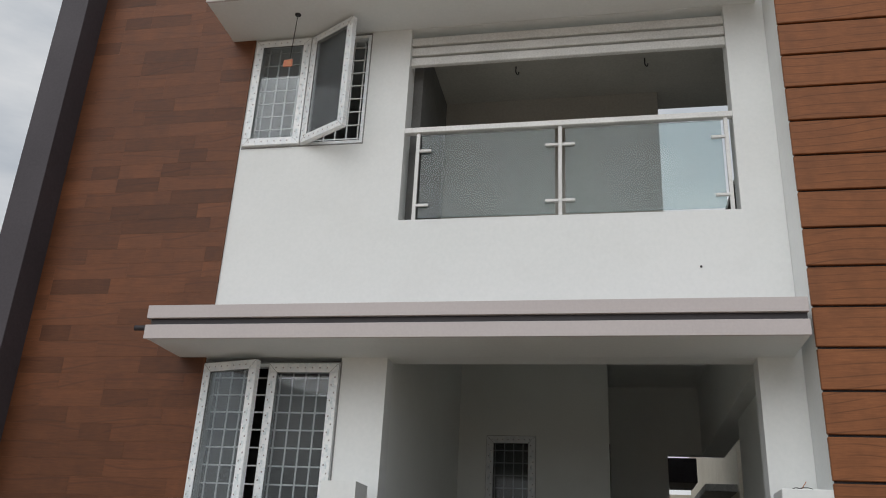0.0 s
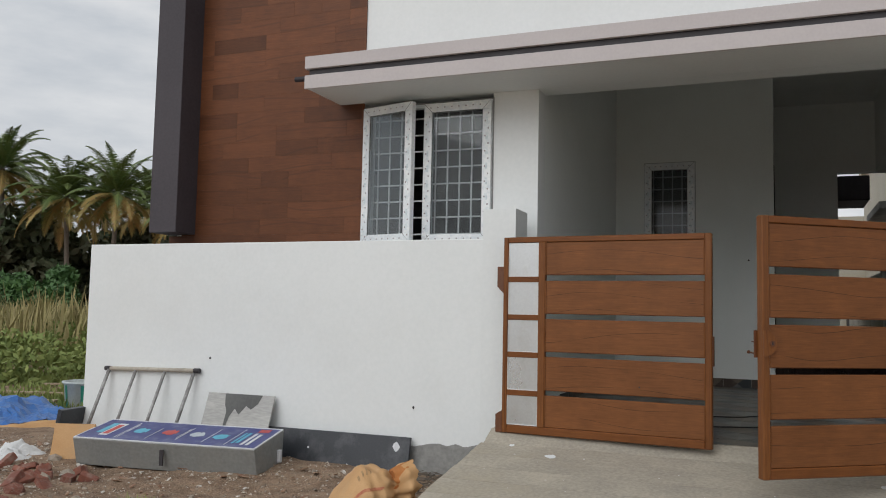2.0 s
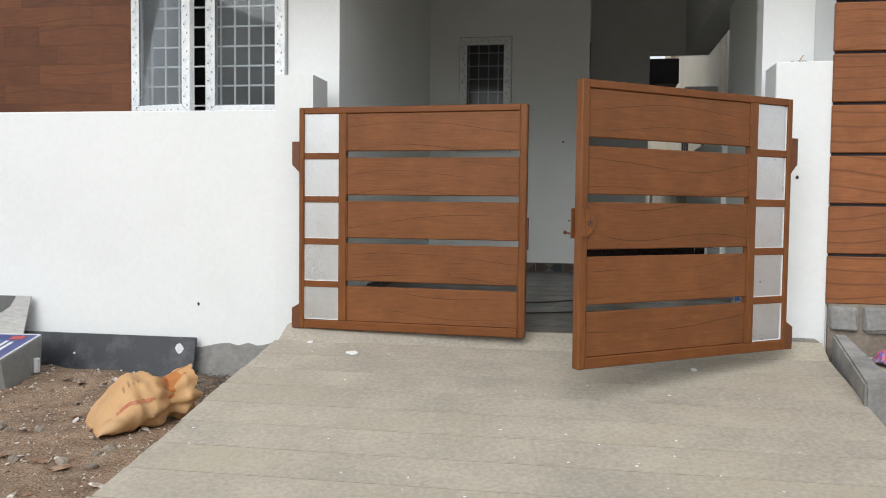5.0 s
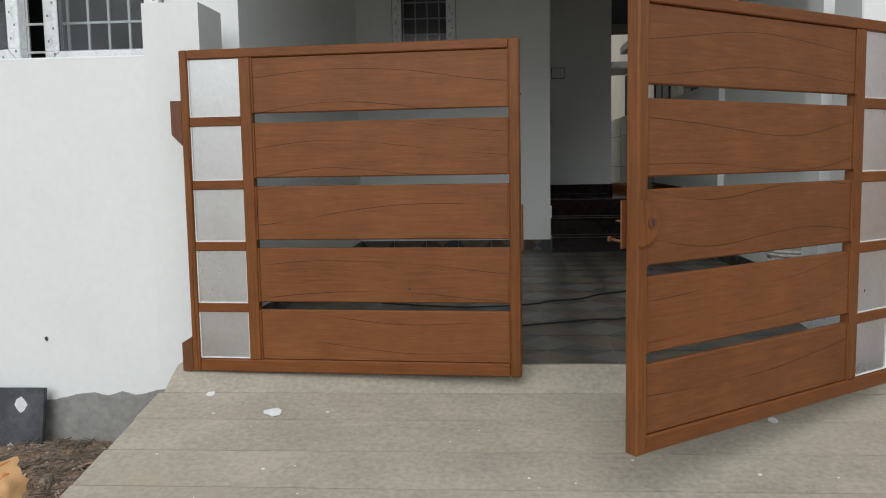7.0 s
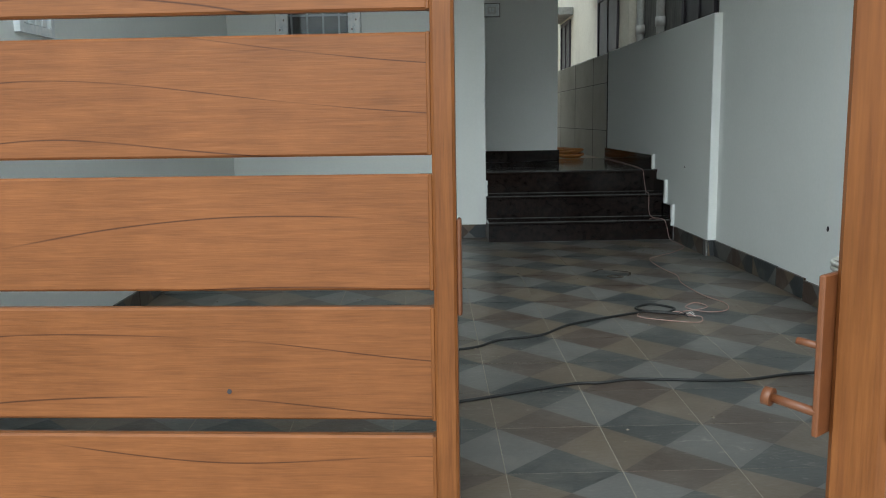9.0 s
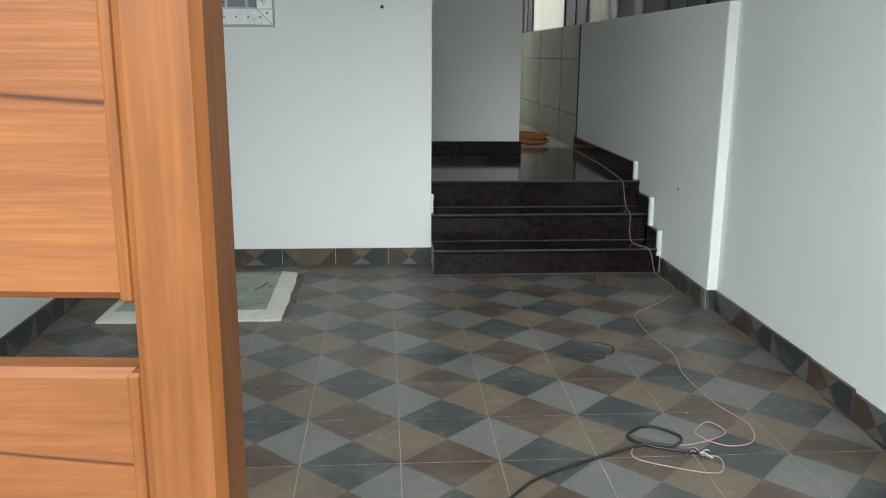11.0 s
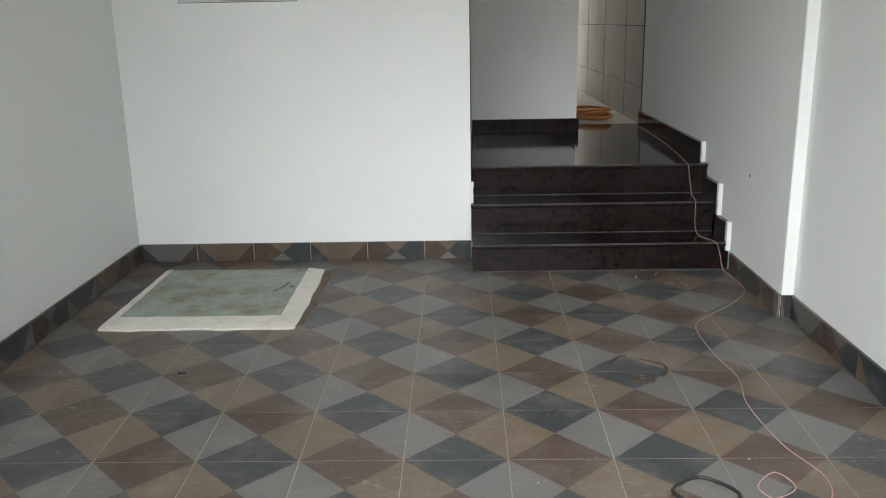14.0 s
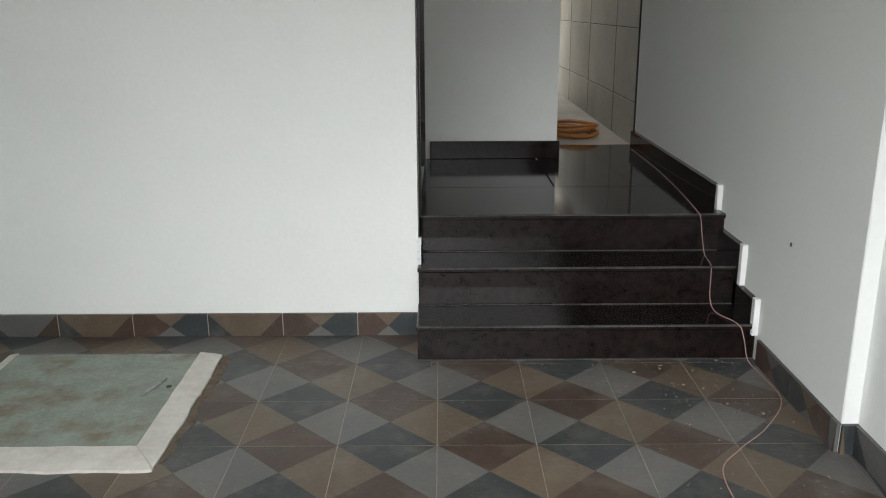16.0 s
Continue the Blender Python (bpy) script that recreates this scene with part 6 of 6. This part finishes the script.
bb = [((nr.uniform(-2.2, 2.2), nr.uniform(-1.5, 1.5), nr.uniform(0.6, 2.6)), (nr.uniform(0.6, 1.1),) * 3) for k in range(18)]
part_me = leaves_cloud("foliage", 9000, bb, 0.16, "leaf", 6)
fo = new("foliage", part_me)
fo.parent = bush
part("stem", tube(bmesh.new(), [(0, 0, -0.1), (0.05, 0, 0.9), (0.2, 0.1, 1.8)], [0.12, 0.08, 0.04], 8), "bark", bush)
bl = []
for k in range(150):
    a, r = radians(nr.uniform(34, 60)), nr.uniform(68, 84)
    bl.append(((-r * math.sin(a), -10 + r * math.cos(a), nr.uniform(0, 7.0)), (nr.uniform(1.2, 2.6), nr.uniform(1.2, 2.6), nr.uniform(0.9, 1.6))))
tagged(new("far_woods", leaves_cloud("far_woods", 42000, bl, 0.42, "leaf_dark", 8)), "dark distant undergrowth behind the palms", "woods", kind="stuff")


def palm_crown(seed, n_fronds=46, length=4.2):
    nr = np.random.RandomState(seed)
    vs, fs, mi = [], [], []
    for k in range(n_fronds):
        az = k * 2.39996 + nr.uniform(-0.2, 0.2)
        el = 1.40 - 2.05 * (k / n_fronds) + nr.uniform(-0.12, 0.12)
        L = length * nr.uniform(0.85, 1.1)
        droop = nr.uniform(0.9, 1.5)
        old = 1 if k > n_fronds * 0.74 else 0
        p = Vector((0, 0, 0))
        prev = None
        seg = 26
        for i in range(seg + 1):
            t = i / seg
            e = el - droop * t * t
            d = Vector((math.cos(az) * math.cos(e), math.sin(az) * math.cos(e), math.sin(e)))
            side = Vector((-math.sin(az), math.cos(az), 0))
            up = side.cross(d).normalized()
            r = 0.035 * (1 - 0.8 * t)
            cur = [p + side * r, p - side * r]
            if prev:
                j = len(vs)
                vs += [*prev, *cur]
                fs.append((j, j + 1, j + 3, j + 2))
                mi.append(old)
            prev = cur
            if t > 0.1:
                ll = 0.95 * math.sin(math.pi * min(1, 0.18 + 0.8 * t)) * nr.uniform(0.85, 1.1)
                for sg in (1, -1):
                    for h in (0, 0.33, 0.67):
                        q = p + d * (L / seg) * h
                        tip = q + (side * sg * 0.75 + d * 0.5 - up * 0.1) .normalized() * ll * 0.75 + Vector((0, 0, -0.30 * ll * nr.uniform(0.6, 1.5)))
                        w = d * 0.026
                        j = len(vs)
                        vs += [q - w, q + w, (q + tip) * 0.5 + w + up * 0.05, (q + tip) * 0.5 - w + up * 0.05, tip]
                        fs += [(j, j + 1, j + 2, j + 3), (j + 3, j + 2, j + 4)]
                        mi += [old, old]
            p = p + d * (L / seg)
    me = bpy.data.meshes.new("crown")
    me.from_pydata([tuple(q) for q in vs], [], fs)
    me.materials.append(M["frond"])
    me.materials.append(M["frond_old"])
    me.polygons.foreach_set("material_index", mi)
    return me


crowns = [palm_crown(s) for s in (1, 2, 3)]


def palm(x_, y_, height, k, scale=1.0):
    th = thing("coconut_palm", "coconut palm with drooping green and yellowed fronds", "palm tree", at=pose(x_, y_, GROUND, 0, 0, k * 77), group="coconut palms behind the field")
    c = new("crown", crowns[k % 3])
    c.parent = th
    c.location = (0, 0, height)
    c.scale = (scale, scale, scale)
    part("trunk", tube(bmesh.new(), [(0.5, 0, -0.2), (0.3, 0, height * 0.4), (0.1, 0, height * 0.8), (0, 0, height + 0.1)], [0.24, 0.18, 0.15, 0.14], 10), "bark", th)
    bm = bmesh.new()
    for i in range(7):
        a = i * 0.9
        bmesh.ops.create_icosphere(bm, subdivisions=1, radius=0.15, matrix=Matrix.Translation((0.25 * math.cos(a), 0.25 * math.sin(a), height - 0.25)))
    part("coconuts", bm, "frond_old", th)


for k, (x_, y_, h, sc) in enumerate(((-53.5, 35, 11.3, 1.05), (-47.1, 35, 9.0, 1.0), (-42.5, 35, 9.1, 0.95), (-58.5, 44, 9.6, 1.05), (-52.3, 44, 9.2, 1.0), (-47.3, 44, 9.6, 1.0), (-60, 38, 11, 1.1), (-38.5, 38, 8.6, 1.0), (-66, 44, 10, 1.0))):
    palm(x_, y_, h, k, sc)


# ---- skirting ----
skirt_n = structure("baseboard", boxes((0.03, 0.757, 1.798, 1.819, 0.465, 0.565), (0.757, 0.772, 1.80, 2.1, 0.465, 0.565), bevel=0.002), "granite", "black granite skirting on the landing", "baseboard")
bm = bmesh.new()
for (ya, yb, za, zb) in ((0.012, 0.22, 0.10, 0.238), (0.19, 0.56, 0.24, 0.398), (0.535, 2.2, 0.40, 0.565)):
    box(bm, 1.266, 1.289, ya, yb, za - 0.1, zb)
structure("baseboard_stairs", bm, "granite", "black granite skirting stepped along the stairs", "baseboard")
bm = bmesh.new()
for (ya, za, zb) in ((-0.016, 0.10, 0.245), (0.162, 0.24, 0.405), (0.507, 0.40, 0.572)):
    box(bm, 1.268, 1.2895, ya, ya + 0.0285, za, zb)
for z_ in (0.30, 0.33, 0.36, 0.385):
    q = box(bm, -0.004, 0.012 + 0.010 * noise.noise((z_ * 40, 1, 1)), 0.262, 0.285, z_, z_ + 0.028)
structure("trim_plaster", bm, "white_paint", "raw white plaster edge beside the stair skirting", "trim")

skirt_meshes = []
for pat in range(6):
    bm = bmesh.new()
    L, H, T = TILE - 0.004, 0.098, 0.012
    cuts = [[((0.32, 0), (0.68, 0), (1, 1), (0, 1)), ((0, 0), (0.32, 0), (0, 1)), ((0.68, 0), (1, 0), (1, 1))],
            [((0, 0), (0.30, 0), (0.5, 0.45), (0.28, 1), (0, 1)), ((0.70, 0), (1, 0), (1, 1), (0.72, 1), (0.5, 0.45)), ((0.30, 0), (0.70, 0), (0.5, 0.45)), ((0.28, 1), (0.5, 0.45), (0.72, 1))]][pat % 2]
    for k, poly in enumerate(cuts):
        f0 = [bm.verts.new((u * L, -T, w * H)) for u, w in poly]
        bm.faces.new(f0).material_index = k
    for poly in (((0, 0), (1, 0)),):
        bm.faces.new([bm.verts.new(p) for p in ((L, -T + 0.0015, 0), (TILE, -T + 0.0015, 0), (TILE, -T + 0.0015, H), (L, -T + 0.0015, H))]).material_index = 4
        a = [bm.verts.new(p) for p in ((0, -T, H), (L, -T, H), (L, 0, H), (0, 0, H))]
        bm.faces.new(a)
        for ex in (0, L):
            bm.faces.new([bm.verts.new(p) for p in ((ex, -T, 0), (ex, 0, 0), (ex, 0, H), (ex, -T, H))])
    skirt_meshes.append(mesh_of("skirting_tile", bm, *(("slate", "tan_tile", "grey_tile", "slate"), ("maroon", "slate", "tan_tile", "grey_tile"), ("tan_tile", "slate", "maroon", "slate"), ("slate", "maroon", "grey_tile", "tan_tile"), ("grey_tile", "slate", "maroon", "slate"), ("maroon", "slate", "grey_tile", "tan_tile"))[pat], "grout"))
skirting = tagged(new("skirting_tiles"), "slate and brown patterned tile skirting round the porch", "baseboard", kind="structure")
rng = random.Random(5)


def skirt_run(start, direction, length, ang):
    s = 0.0
    while s < length - 0.02:
        L = min(TILE, length - s)
        ob = new("tile", rng.choice(skirt_meshes))
        ob.parent = skirting
        p = Vector((*start, 0)) + Vector(direction) * s
        ob.matrix_basis = pose(p.x, p.y, floor_z(p.y) - 0.002, 0, 0, ang) @ Matrix.Diagonal((L / TILE, 1, 1, 1))
        s += TILE


skirt_run((-1.79, 0.269), (1, 0, 0), 1.79, 0)
skirt_run((-1.799, -3.1), (0, 1, 0), 3.36, 90)
skirt_run((1.289, -0.05), (0, -1, 0), 0.66, -90)
skirt_run((1.29, -0.711), (1, 0, 0), 0.05, 0)
skirt_run((1.339, -0.725), (0, -1, 0), 2.40, -90)

# ---- floor tiles ----
tile_meshes = []
for names in (("maroon", "tan_tile", "slate", "grey_tile"), ("slate", "grey_tile", "maroon", "tan_tile")):
    bm = bmesh.new()
    s, h = TILE / 2 - 0.0014, 0.006
    c = bm.verts.new((0, 0, 0))
    ring = [bm.verts.new(p) for p in ((-s, s, 0), (s, s, 0), (s, -s, 0), (-s, -s, 0))]
    low = [bm.verts.new((q.co.x, q.co.y, -h)) for q in ring]
    for k in range(4):
        bm.faces.new((c, ring[k], ring[(k + 1) % 4])).material_index = k
        bm.faces.new((ring[k], low[k], low[(k + 1) % 4], ring[(k + 1) % 4])).material_index = k
    tile_meshes.append(mesh_of("floor_tile", bm, *names))
tiles = tagged(new("floor_tiles"), "grey, tan, maroon and slate diamond-patterned porch floor tiles", "floor", kind="structure")
for i in range(-7, 5):
    for j in range(-9, 7):
        step = TILE if j >= 0 else 0.302
        x, y = TX + (i + 0.5) * TILE, TY + (j + 0.5) * step
        if x - TILE / 2 > 1.345 or x + TILE / 2 < -1.80 or y - TILE / 2 > 0.25:
            continue
        if y > 0 and x - TILE / 2 > -0.05 and y - TILE / 2 > 0.02:
            continue
        ob = new("tile", tile_meshes[(i + j) % 2])
        ob.parent = tiles
        ya, yb = y - step / 2, y + step / 2
        xa, xb = max(x - TILE / 2, -1.80), min(x + TILE / 2, 1.345)
        sx, x = (xb - xa) / TILE, (xa + xb) / 2
        if yb < EDGE + 0.02 or sx < 0.03:
            ob.parent = None
            bpy.data.objects.remove(ob)
            continue
        cut = max(0.0, EDGE - ya)
        sy = (step - cut) / TILE
        yc = y + cut / 2
        if yc < SLOPE_Y:
            ob.matrix_basis = pose(x, yc, -SLOPE * (SLOPE_Y - yc) + 0.0005, math.degrees(math.atan(SLOPE))) @ Matrix.Diagonal((sx, sy, 1, 1))
        else:
            ob.matrix_basis = pose(x, yc, 0.0005) @ Matrix.Diagonal((sx, sy, 1, 1))

# crumbs of plaster and grit swept about the porch, thickest beside the steps
nr = np.random.RandomState(31)
vs, fs = [], []
for k in range(900):
    if k < 420:
        x_, y_ = 1.0 + 0.16 * nr.normal(), -0.30 + 0.28 * nr.normal()
    elif k < 520:
        x_, y_ = nr.uniform(0.02, 1.26), -0.02 - abs(0.03 * nr.normal())
    else:
        x_, y_ = nr.uniform(-1.7, 1.25), nr.uniform(-3.6, 0.2)
    if x_ > 1.26 or y_ > -0.012 and x_ > -0.05:
        continue
    r = 0.0012 + 0.006 * nr.uniform() ** 5
    z_ = floor_z(y_)
    i0 = len(vs)
    for dx, dy, dz in ((1, 0, 0), (-0.5, 0.87, 0), (-0.5, -0.87, 0), (0.1, 0.1, 0.8)):
        vs.append((x_ + r * dx * nr.uniform(0.6, 1.6), y_ + r * dy * nr.uniform(0.6, 1.6), z_ + r * dz - 0.0005))
    fs += [(i0, i0 + 1, i0 + 3), (i0 + 1, i0 + 2, i0 + 3), (i0 + 2, i0, i0 + 3)]
M["crumb"] = mat("crumb", (0.26, 0.225, 0.175), 0.95, color2=(0.10, 0.08, 0.06), scale=30, fine=90, spread=0.15)
me = bpy.data.meshes.new("crumbs")
me.from_pydata(vs, [], fs)
me.materials.append(M["crumb"])
tagged(new("crumbs", me), "plaster crumbs and grit scattered on the porch tiles", "grit", kind="stuff")
